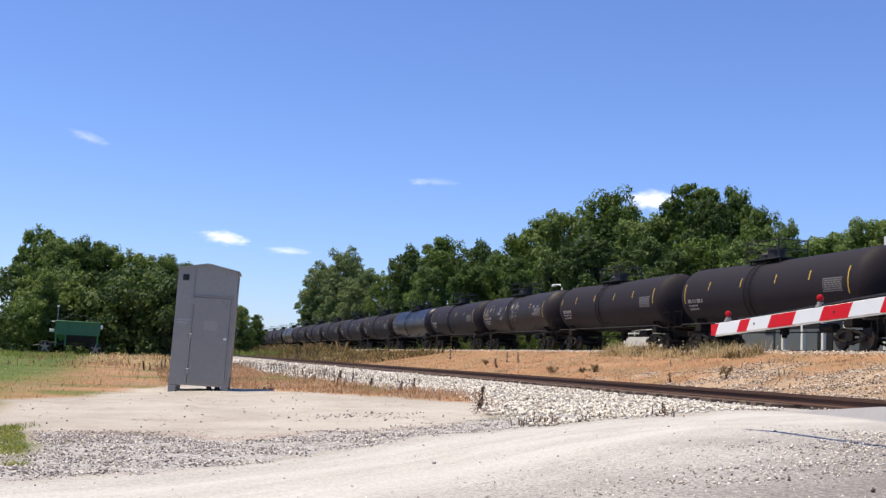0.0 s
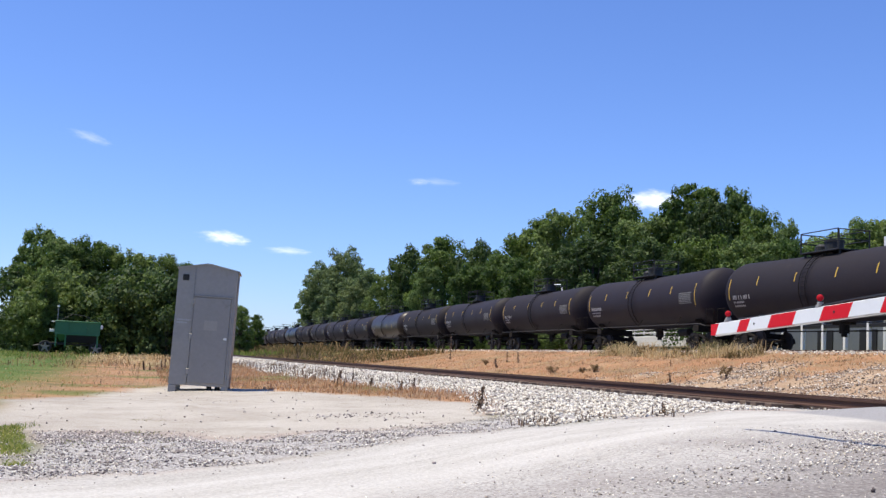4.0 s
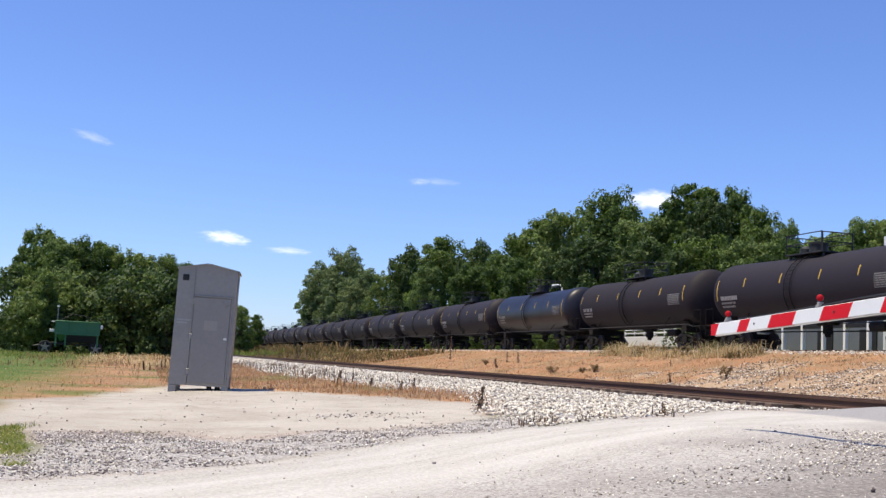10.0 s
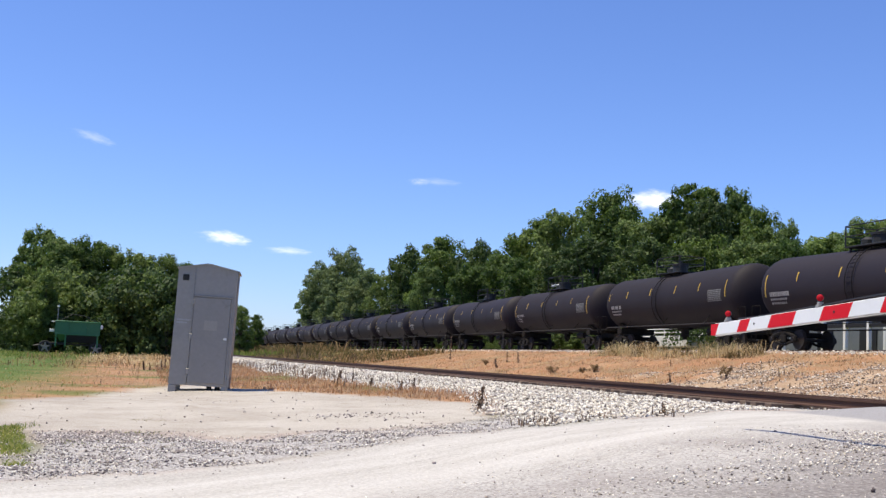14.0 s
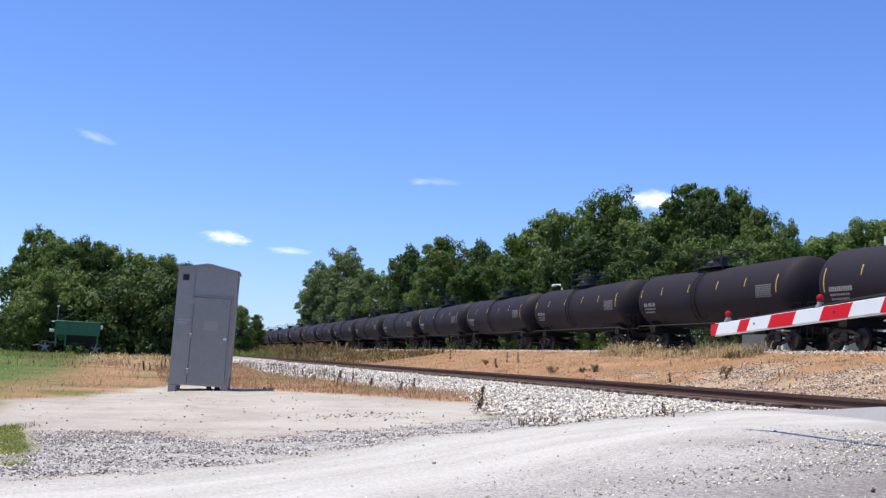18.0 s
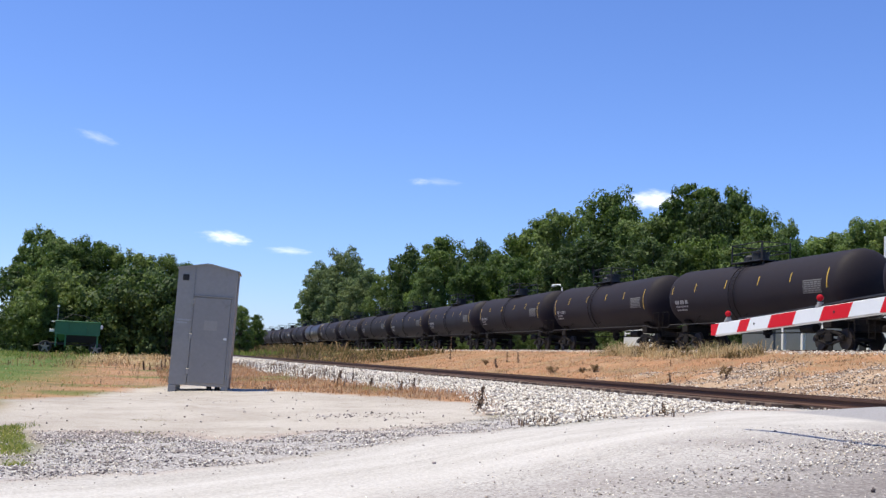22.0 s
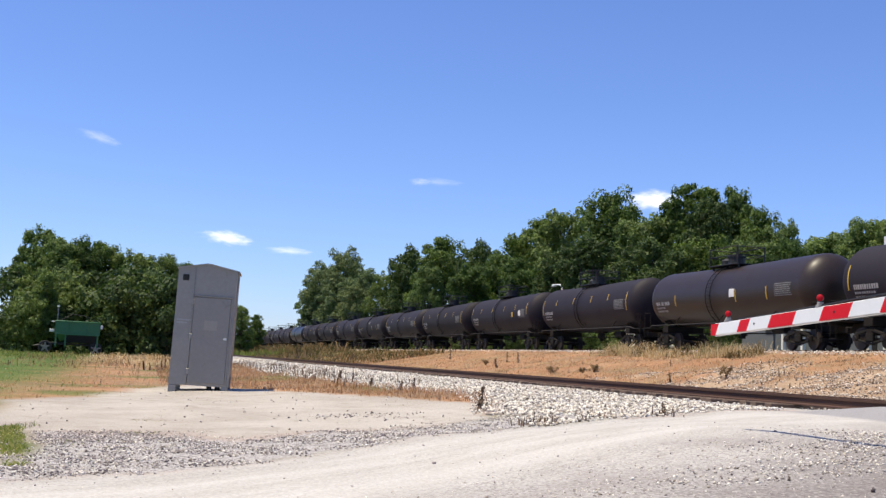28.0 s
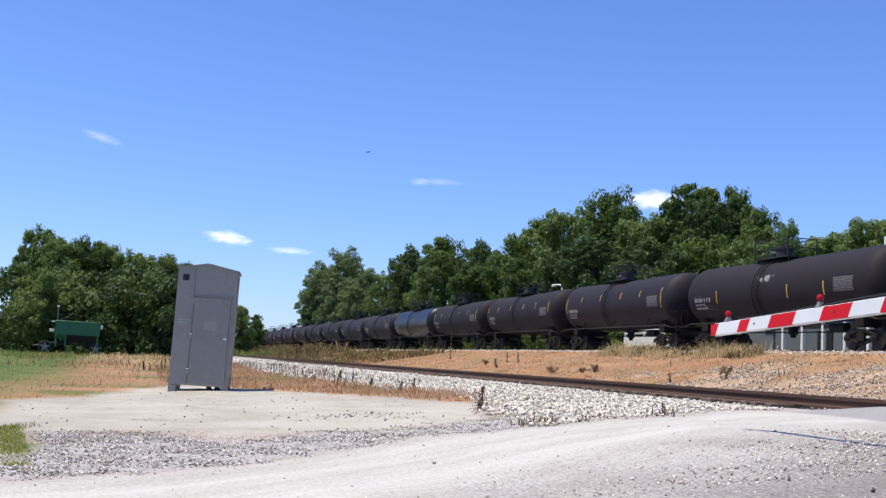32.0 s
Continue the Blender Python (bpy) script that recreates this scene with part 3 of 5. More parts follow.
def tank_car(paint, label, seed, round_heads=False, worn_out=False, tape=True, sign=False, tall=True):
    rng = random.Random(seed)
    car = tagged(new("tank_car"), label, "tank car", "cars of the train")
    part("tank", tank_mesh(round_heads), M[paint], car, smooth=True)
    # top fittings
    bm = bmesh.new()
    rod(bm, (AFT, 0, 4.18), (AFT, 0, 4.78), 0.42, 16)
    rod(bm, (AFT, 0, 4.78), (AFT, 0, 4.86), 0.46, 16)
    part("manway", bm, M["dark"], car)
    bm = bmesh.new()
    rod(bm, (AFT - 0.95, 0, 4.2), (AFT - 0.95, 0, 4.66), 0.3, 14)
    rod(bm, (AFT - 0.95, 0, 4.66), (AFT - 0.95, 0, 4.78), 0.3, 14, 0.14)
    part("valve_housing", bm, M["dark"], car)
    bm = bmesh.new()
    box(bm, (2.9, 1.6, 0.06), (AFT, 0, 4.33), bevel=0.01)
    for x in (AFT - 1.3, AFT + 1.3):
        for y in (-0.6, 0.6):
            box(bm, (0.07, 0.07, 0.24), (x, y, 4.22))
    part("top_platform", bm, M["dark"], car)
    for y in (-0.78, 0.78):
        bm = tube(bmesh.new(), ((AFT - 1.4, y, 4.3), (AFT - 1.4, y, 5.22), (AFT + 1.4, y, 5.22), (AFT + 1.4, y, 4.3)), 0.034)
        rod(bm, (AFT - 1.4, y, 4.78), (AFT + 1.4, y, 4.78), 0.024)
        part("top_railing", bm, M["dark"], car)
    for x in (AFT - 1.43, AFT + 1.43):
        bm = tube(bmesh.new(), ((x, -0.75, 4.3), (x, -0.75, 5.2), (x, 0.75, 5.2), (x, 0.75, 4.3)), 0.034)
        rod(bm, (x, -0.75, 4.78), (x, 0.75, 4.78), 0.024)
        part("top_railing", bm, M["dark"], car)
    # a ladder follows the flank from the sill to the platform
    bm = bmesh.new()
    arc = [radians(-52 + 118 * i / 9) for i in range(10)]
    flank = [(-1.62 * math.cos(a), TANK_Z - 0.08 + 1.62 * math.sin(a)) for a in arc]
    for x in (AFT - 0.24, AFT + 0.24):
        tube(bm, [(x, y, z) for y, z in flank], 0.022)
    for i in range(17):
        a = radians(-50 + 114 * i / 16)
        y, z = -1.62 * math.cos(a), TANK_Z - 0.08 + 1.62 * math.sin(a)
        rod(bm, (AFT - 0.24, y, z), (AFT + 0.24, y, z), 0.012, 5)
    part("side_ladder", bm, M["ladder"], car, "dark steel side ladder")
    # underframe
    for e in (-1, 1):
        bm = bmesh.new()
        box(bm, (2.6, 0.42, 0.4), (e * 7.55, 0, 0.98), bevel=0.03)
        part("stub_sill", bm, M["iron"], car)
        bm = bmesh.new()
        box(bm, (0.9, 2.7, 0.06), (e * 8.35, 0, 1.21), bevel=0.01)
        box(bm, (0.07, 2.75, 0.2), (e * 8.79, 0, 1.12), bevel=0.01)
        part("end_platform", bm, M["iron"], car)
        for y in (-1.3, 1.3):
            part("end_handrail", tube(bmesh.new(), ((e * 8.75, y, 1.2), (e * 8.75, y, 2.05), (e * 8.0, y, 2.05), (e * 8.0, y, 1.2)), 0.022), M["iron"], car)
            part("sill_step", tube(bmesh.new(), ((e * 8.75, y, 1.22), (e * 8.75, y, 0.45), (e * 8.35, y, 0.45), (e * 8.35, y, 1.22)), 0.022), M["iron"], car)
        bm = bmesh.new()
        lo, hi = [], []
        for i in range(13):
            m = -2.25 + i * (1.36 / 12)
            for lst, r in ((lo, 1.53), (hi, 1.64)):
                lst.append([bm.verts.new((e * 6.5 + o, r * math.cos(m), TANK_Z - 0.01 + r * math.sin(m))) for o in (-0.28, 0.28)])
        for i in range(12):
            bm.faces.new((lo[i][0], lo[i][1], lo[i + 1][1], lo[i + 1][0]))
            bm.faces.new((hi[i][0], hi[i + 1][0], hi[i + 1][1], hi[i][1]))
            bm.faces.new((lo[i][0], lo[i + 1][0], hi[i + 1][0], hi[i][0]))
            bm.faces.new((lo[i][1], hi[i][1], hi[i + 1][1], lo[i + 1][1]))
        part("saddle", box(bm, (0.6, 2.2, 0.34), (e * 6.5, 0, 1.12), bevel=0.02), M["iron"], car)
        bm = bmesh.new()
        box(bm, (0.75, 0.2, 0.22), (e * 9.0, 0, 0.88), bevel=0.03)
        box(bm, (0.26, 0.3, 0.3), (e * 9.28, e * 0.06, 0.88), bevel=0.05)
        part("coupler", bm, M["iron"], car)
    for e in (-1, 1):
        part("side_rail", tube(bmesh.new(), ((-8.0, e * 1.36, 1.2), (-7.6, e * 1.42, 1.32), (7.6, e * 1.42, 1.32), (8.0, e * 1.36, 1.2)), 0.026), M["pipe"], car, "dusty pale side rail")
    for x in (-4.8, 0.0, 4.8):
        part("rail_bracket", tube(bmesh.new(), ((x, -1.42, 1.32), (x, -1.1, 1.75)), 0.025), M["iron"], car)
    bm = bmesh.new()
    rod(bm, (0, 0, 1.35), (0, 0, 0.75), 0.22, 12)
    rod(bm, (0, 0, 0.75), (0, 0, 0.6), 0.13, 12)
    box(bm, (1.3, 0.3, 0.16), (0, 0, 1.2), bevel=0.02)
    part("bottom_outlet", bm, M["iron"], car)
    bm = bmesh.new()
    rod(bm, (4.2, -0.75, 0.95), (5.2, -0.75, 0.95), 0.2, 12)
    part("brake_reservoir", bm, M["iron"], car)
    bm = bmesh.new()
    rod(bm, (5.4, -0.1, 0.8), (-5.4, -0.1, 0.9), 0.03)
    part("brake_rod", bm, M["iron"], car)
    for x in (-6.5, 6.5):
        truck(car, x)
    # tape and stencils on the flank
    if tape:
        marks = [(-7.25, 2.4, 3.43) if tall else (-7.25, 2.95, 3.4)] + [(x, 3.0, 3.42) for x in (-4.7, -1.57, 1.5, 4.25)] + [(7.08, 2.3 if tall else 2.6, 3.45)]
        for x, z0, z1 in marks:
            part("reflective_strip", patch(bmesh.new(), x - 0.036, x + 0.036, z0, z1), M["yellow"], car, "yellow reflective strip")
    else:
        for x in (-4.6, 1.8, 4.6):
            part("reflective_strip", patch(bmesh.new(), x - 0.04, x + 0.04, 2.3, 2.9), M["yellow"], car, "dull yellow strip")
    bm = bmesh.new()
    letters(bm, rng, -6.9, 2.6, 1.5, 0.2, 3)
    tagged(part("reporting_stencil", bm, M["stencil"], car, "white stencilled bars"), kind="stuff")
    part("stencil_field", patch(bmesh.new(), 5.32, 6.68, 2.44, 2.97, 0.006), M["stencil_field"], car, "faded grey stencil field")
    bm = bmesh.new()
    patch(bm, 5.3, 6.7, 2.96, 3.0)
    patch(bm, 5.3, 6.7, 2.42, 2.45)
    patch(bm, 5.3, 5.33, 2.45, 2.96)
    for i in range(5):
        x = 5.4
        while x < 6.55:
            w = rng.uniform(0.08, 0.3)
            patch(bm, x, min(x + w, 6.62), 2.5 + i * 0.09, 2.55 + i * 0.09, 0.008, 1)
            x += w + 0.05
    tagged(part("data_stencil", bm, M["stencil_grey"], car, "grey-white stencilled data block"), kind="stuff")
    if sign:
        part("placard", patch(bmesh.new(), sign, sign + 0.5, 2.55, 2.95, 0.012), M["placard"], car, "white square placard")
        if sign > 3:
            part("placard", patch(bmesh.new(), sign - 1.6, sign - 1.25, 2.5, 2.85, 0.012), M["yellow"], car, "yellow square placard")
    if worn_out:
        bm = bmesh.new()
        few = ((-6.1, -4.9, 2.0, 2.6), (-0.9, 0.5, 3.1, 3.45), (-6.9, -6.2, 2.4, 2.7))
        for x0, x1, z0, z1 in few if worn_out == "few" else ((-7.3, -5.3, 1.9, 3.6), (-0.3, 1.2, 2.1, 3.6), (4.9, 6.3, 2.4, 3.2), (-3.6, -2.2, 2.3, 3.3)):
            patch(bm, x0, x1, z0, z1, 0.009, 8)
        tagged(part("patched_paint", bm, M["worn_patch"], car, "pale patches of worn paint"), kind="stuff")
    return car


BASES = {
    "plain": dict(paint="tank_black", label="black steel tank car with yellow reflective strips, on the raised track", seed=1),
    "plain_low": dict(paint="tank_dull", label="dusty black tank car with short yellow strips", seed=2, tall=False),
    "blue": dict(paint="tank_blue", label="glossy blue-black tank car with yellow strips", seed=3),
    "brown": dict(paint="tank_brown", label="glossy brown-black tank car with rounded ends and a small white placard", seed=4, round_heads=True, tape=False, sign=1.2),
    "brown_plain": dict(paint="tank_brown", label="glossy brown-black tank car with rounded ends and dull strips", seed=8, round_heads=True, tape=False),
    "scuffed": dict(paint="tank_dull", label="scuffed dull black tank car with a few pale marks", seed=9, worn_out="few", tape=False),
    "worn": dict(paint="tank_worn", label="weathered black tank car with pale paint patches", seed=5, worn_out=True),
    "signed": dict(paint="tank_black", label="black tank car with a white square placard", seed=6, tall=False, sign=5.2),
    "plain_dull": dict(paint="tank_dull", label="dull brownish black tank car with yellow strips", seed=7),
}
SPECIAL = {3: "plain_low", 4: "worn", 6: "blue", 12: "brown_plain", 17: "blue", 39: "brown", 41: "signed", 44: "scuffed", 45: "plain", 48: "blue", 9: "plain_dull", 21: "plain_low", 27: "plain_low", 33: "plain_dull", 36: "plain_low", 52: "plain_low"}
CARS = {}


def build_train():
    made = {}
    for k in range(-2, 62):
        kind = SPECIAL.get(k, ("plain", "plain", "plain_low", "plain", "plain_dull")[k * 7 % 5])
        if kind not in made:
            made[kind] = tank_car(**BASES[kind])
            made[kind].matrix_basis = car_place(k, 0)
            CARS[k] = made[kind]
        else:
            CARS[k] = copy_thing(made[kind], car_place(k, 0))


build_train()


# ---- crossing gate ----
def build_gate():
    tip, far = spot(10.03, 5.44, 1.86), spot(2.4, 5.44, 2.29)
    run = (tip - far)
    length = run.length
    m = Matrix.Translation(far) @ run.to_track_quat("X", "Z").to_matrix().to_4x4()
    gate = tagged(new("crossing_gate"), "lowered crossing gate arm with red and white diagonal stripes", "crossing gate")
    gate.matrix_basis = m
    h0, h1, t = 0.125, 0.108, 0.04

    def edge(x):
        return (h0 + (h1 - h0) * x / length) / 2
    bm = bmesh.new()
    slant = 0.036
    cuts = [length, length - 0.125, length - 0.53, length - 0.71, length - 1.07]
    while cuts[-1] > 0.5:
        cuts.append(cuts[-1] - 0.4)
    cuts[-1] = 0.0
    cuts = cuts[::-1]
    sections = []
    for i, x in enumerate(cuts):
        lean = 0 if i in (0, len(cuts) - 1) else slant
        ring = [bm.verts.new((x + sx * lean, y, sz * edge(x))) for sx, sz, y in ((1, -1, -t), (-1, 1, -t), (-1, 1, t), (1, -1, t))]
        sections.append(ring)
    n = len(cuts) - 1
    for i, (a, b) in enumerate(zip(sections, sections[1:])):
        for q in range(4):
            f = bm.faces.new((a[q], a[(q + 1) % 4], b[(q + 1) % 4], b[q]))
            f.material_index = (n - 1 - i + 1) % 2
    bm.faces.new(sections[0][::-1])
    bm.faces.new(sections[-1])
    bmesh.ops.recalc_face_normals(bm, faces=bm.faces)
    part("arm", bm, [M["arm_white"], M["arm_red"]], gate, "red and white striped arm")
    bm = bmesh.new()
    for z in (-1, 1):
        rod(bm, (0.1, 0, z * edge(0.1)), (length - 0.02, 0, z * edge(length)), 0.011)
    part("arm_edging", bm, M["arm_white"], gate, "white edge strip")
    rng = random.Random(2)
    run_of = [(0.1, -0.01, edge(0) + 0.03)]
    for i in range(1, 24):
        x = 0.1 + (length - 0.55) * i / 23
        run_of.append((x, -0.01, edge(x) + 0.022 + rng.uniform(-.006, .012)))
    bm = tube(bmesh.new(), run_of, 0.009, 5)
    part("lamp_cable", bm, M["dark"], gate, "black lamp cable")
    for x in (length - 0.27, length - 1.8, length - 4.6):
        lamp = new("gate_lamp")
        lamp.parent = gate
        lamp.matrix_basis = Matrix.Translation((x, 0, edge(x) - 0.012))
        part("bracket", box(box(bmesh.new(), (0.035, 0.075, 0.085), (0, 0, -0.004), bevel=0.004), (0.03, 0.05, 0.03), (0, 0, 0.048), bevel=0.004), M["steel"], lamp, "grey steel bracket")
        part("reflector", box(bmesh.new(), (0.02, 0.02, 0.022), (0.03, -0.03, 0.035), bevel=0.004), M["placard"], lamp, "small white reflector")
        bm = bmesh.new()
        rod(bm, (0.011, -0.009, 0.098), (-0.011, 0.009, 0.098), 0.031, 14)
        part("lamp_housing", box(bm, (0.024, 0.03, 0.05), (0, 0, 0.068), bevel=0.006), M["dark"], lamp, "black lamp housing")
        for e in (-1, 1):
            bm = bmesh.new()
            for r0, r1, a, b in ((0.029, 0.0285, 0.012, 0.02), (0.0285, 0.02, 0.02, 0.028), (0.02, 0.008, 0.028, 0.033)):
                rod(bm, (-e * a * 0.79, e * a * 0.61, 0.098), (-e * b * 0.79, e * b * 0.61, 0.098), r0, 14, r1)
            part("lens", bm, M["lens_red"], lamp, "red lens")
    for x in (length - 0.81, length - 2.05, length - 3.6):
        part("bolt", tube(bmesh.new(), ((x, t + 0.004, 0), (x, -t - 0.006, 0)), 0.011, 8), M["dark"], gate, "dark bolt head")
    # the mast that carries the arm, beside the road
    base = gate.matrix_basis.inverted()
    foot = on_ground(far.x, far.y)
    bm = bmesh.new()
    rod(bm, base @ (foot + Vector((0, 0, -0.05))), base @ (foot + Vector((0, 0, 3.4))), 0.06, 12)
    part("mast", bm, M["steel"], gate, "grey steel mast")
    bm = bmesh.new()
    box(bm, (0.42, 0.36, 0.6), (0.0, -0.02, -0.05), bevel=0.03)
    part("gate_mechanism", bm, M["steel"], gate)


build_gate()


# ---- signal hut ----
def build_hut():
    hut = tagged(new("signal_hut"), "tall narrow galvanised steel signal hut with a low gable", "utility hut")
    p = on_ground(-5.215, 24.9)
    hut.matrix_basis = pose(p.x, p.y, p.z - 0.02, 0, 1.2, 8)
    w, dp, h, foot = 1.27, 1.2, 2.66, 0.15
    bm = bmesh.new()
    prof = [(-w / 2, foot), (w / 2, foot), (w / 2, h), (0, h + 0.12), (-w / 2, h)]
    fr = [bm.verts.new((x, -dp / 2, z)) for x, z in prof]
    bk = [bm.verts.new((x, dp / 2, z)) for x, z in prof]
    bm.faces.new(fr)
    bm.faces.new(bk[::-1])
    for i in range(5):
        j = (i + 1) % 5
        bm.faces.new((fr[j], fr[i], bk[i], bk[j]))
    bmesh.ops.recalc_face_normals(bm, faces=bm.faces)
    part("body", bm, M["steel"], hut)
    bm = bmesh.new()
    slope = math.atan2(0.12, w / 2)
    for e in (-1, 1):
        box(bm, (w / 2 / math.cos(slope) + 0.025, dp + 0.08, 0.03), (e * (w / 4 + 0.02), 0, h + 0.07), Matrix.Translation((0, 0, 0)) @ Matrix.Translation((e * (w / 4 + .02), 0, h + .07)) @ Euler((0, e * slope, 0)).to_matrix().to_4x4() @ Matrix.Translation((-e * (w / 4 + .02), 0, -h - .07)))
    part("roof", bm, M["steel"], hut, "low gabled steel roof")
    part("corner_seam", box(bmesh.new(), (0.025, 0.02, h - foot - 0.02), (-w / 2 + 0.36, -dp / 2 - 0.008, (h + foot) / 2), bevel=0.004), M["steel"], hut)
    dx, dw, dh = 0.147, 0.79, 1.85
    door = part("door", box(bmesh.new(), (dw, 0.03, dh), (dx, -dp / 2 - 0.012, foot + 0.06 + dh / 2), bevel=0.008), M["steel_door"], hut, "grey steel door")
    bm = bmesh.new()
    box(bm, (dw + 0.08, 0.035, 0.025), (dx, -dp / 2 - 0.018, foot + 0.06 + dh + 0.03), bevel=0.006)
    for e in (-1, 1):
        box(bm, (0.03, 0.035, dh), (dx + e * (dw / 2 + 0.025), -dp / 2 - 0.012, foot + 0.06 + dh / 2), bevel=0.004)
    part("door_frame", bm, M["steel"], hut)
    part("notice", box(bmesh.new(), (0.28, 0.008, 0.21), (dx, -dp / 2 - 0.033, 1.46)), M["notice"], door, "faded pale notice")
    bm = bmesh.new()
    box(bm, (0.07, 0.03, 0.035), (dx + 0.33, -dp / 2 - 0.04, 1.19), bevel=0.01)
    rod(bm, (dx + 0.34, -dp / 2 - 0.03, 1.19), (dx + 0.34, -dp / 2 - 0.09, 1.19), 0.03, 10)
    part("door_handle", bm, M["placard"], door, "bright handle")
    for z in (0.45, 1.2, 1.95):
        part("hinge", box(bmesh.new(), (0.07, 0.03, 0.12), (dx - dw / 2 - 0.01, -dp / 2 - 0.03, z), bevel=0.008), M["steel"], hut)
    bm = bmesh.new()
    box(bm, (0.13, 0.03, 0.13), (-w / 2 + 0.17, -dp / 2 - 0.01, h - 0.19), bevel=0.006)
    for i in range(4):
        box(bm, (0.1, 0.02, 0.01), (-w / 2 + 0.17, -dp / 2 - 0.03, h - 0.235 + i * 0.03))
    part("vent", bm, M["dark"], hut, "dark louvred vent")
    bm = bmesh.new()
    for i, (z, ww) in enumerate(((1.55, 0.27), (1.49, 0.2))):
        x = -w / 2 + 0.06
        while x < -w / 2 + 0.06 + ww:
            box(bm, (0.03, 0.004, 0.035), (x + 0.015, -dp / 2 - 0.004, z))
            x += 0.045
    tagged(part("stencil", bm, M["pale_mark"], hut, "small pale stencil bars"), kind="stuff")
    for x in (-w / 2 + 0.08, w / 2 - 0.08):
        for y in (-dp / 2 + 0.08, dp / 2 - 0.08):
            part("foot", box(bmesh.new(), (0.16, 0.16, foot + 0.03), (x, y, foot / 2 - 0.015), bevel=0.01), M["steel"], hut)
    bm = bmesh.new()
    for x in (0.22, 0.4):
        rod(bm, (x, -dp / 2 + 0.15, -0.05), (x, -dp / 2 + 0.15, foot + 0.02), 0.055, 10)
    part("conduit", bm, M["dark"], hut, "dark cable conduit")


build_hut()


# ---- trees ----
def leaf_cloud(rng, blobs, count, size):
    """Small bent leaves spread over the shells of many clumps."""
    v, f = [], []
    vol = [b[3] ** 2 for b in blobs]
    for bx, by, bz, br in rng.choices(blobs, vol, k=count):
        u, a = rng.uniform(-0.8, 1), rng.uniform(0, 6.283)
        r = br * min(abs(rng.gauss(0.72, 0.32)), 1.25)
        q = math.sqrt(max(1 - u * u, 0))
        c = Vector((bx + r * q * math.cos(a), by + r * q * math.sin(a), bz + 0.85 * r * u))
        n = Vector((q * math.cos(a) + rng.gauss(0, .34), q * math.sin(a) + rng.gauss(0, .34), u + 0.3 + rng.gauss(0, .34))).normalized()
        t = n.orthogonal().normalized()
        t = t * math.cos(a * 3) + n.cross(t) * math.sin(a * 3)
        b = n.cross(t)
        s = size * rng.uniform(0.55, 1.3)
        i = len(v)
        v += [c - t * s * .5, c - b * s * .32 + n * s * .1, c + t * s * .55, c + b * s * .32 + n * s * .1]
        f += [(i, i + 1, i + 2, i + 3)]
    return v, f


def foliage(rng, clumps, heart, count, size):
    """Small three-cornered leaves on the shells of many clumps, denser above, with some inside the crown."""
    c = np.array(clumps)
    weight = c[:, 3] ** 2
    pick = rng.choice(len(c), count, p=weight / weight.sum())
    up = rng.uniform(-0.75, 1.0, count)
    a = rng.uniform(0, 2 * math.pi, count)
    q = np.sqrt(1 - up * up)
    way = np.stack([q * np.cos(a), q * np.sin(a), up], -1)
    reach = c[pick, 3] * np.clip(rng.normal(0.9, 0.2, count), 0.2, 1.35)
    at = c[pick, :3] + way * reach[:, None] * np.array([1, 1, 0.8])
    inner = rng.random(count) < 0.1
    h = np.array(heart)
    spot_in = h[rng.integers(0, len(h), count)]
    jump = np.clip(rng.normal(0, 0.35, (count, 3)), -0.7, 0.7) * spot_in[:, 3:4]
    at[inner] = (spot_in[:, :3] + jump)[inner]
    normal = way + rng.normal(0, 0.42, (count, 3)) + np.array([0, 0, 0.3])
    normal /= np.linalg.norm(normal, axis=1)[:, None]
    side = np.cross(normal, rng.normal(0, 1, (count, 3)))
    side /= np.linalg.norm(side, axis=1)[:, None]
    other = np.cross(normal, side)
    s = (size * rng.uniform(0.55, 1.35, count))[:, None]
    out = np.stack([at - side * s * 0.55, at + side * s * 0.3 + other * s * 0.5, at + side * s * 0.4 - other * s * 0.45], 1)
    return out.reshape(-1, 3), np.arange(count * 3).reshape(-1, 3)


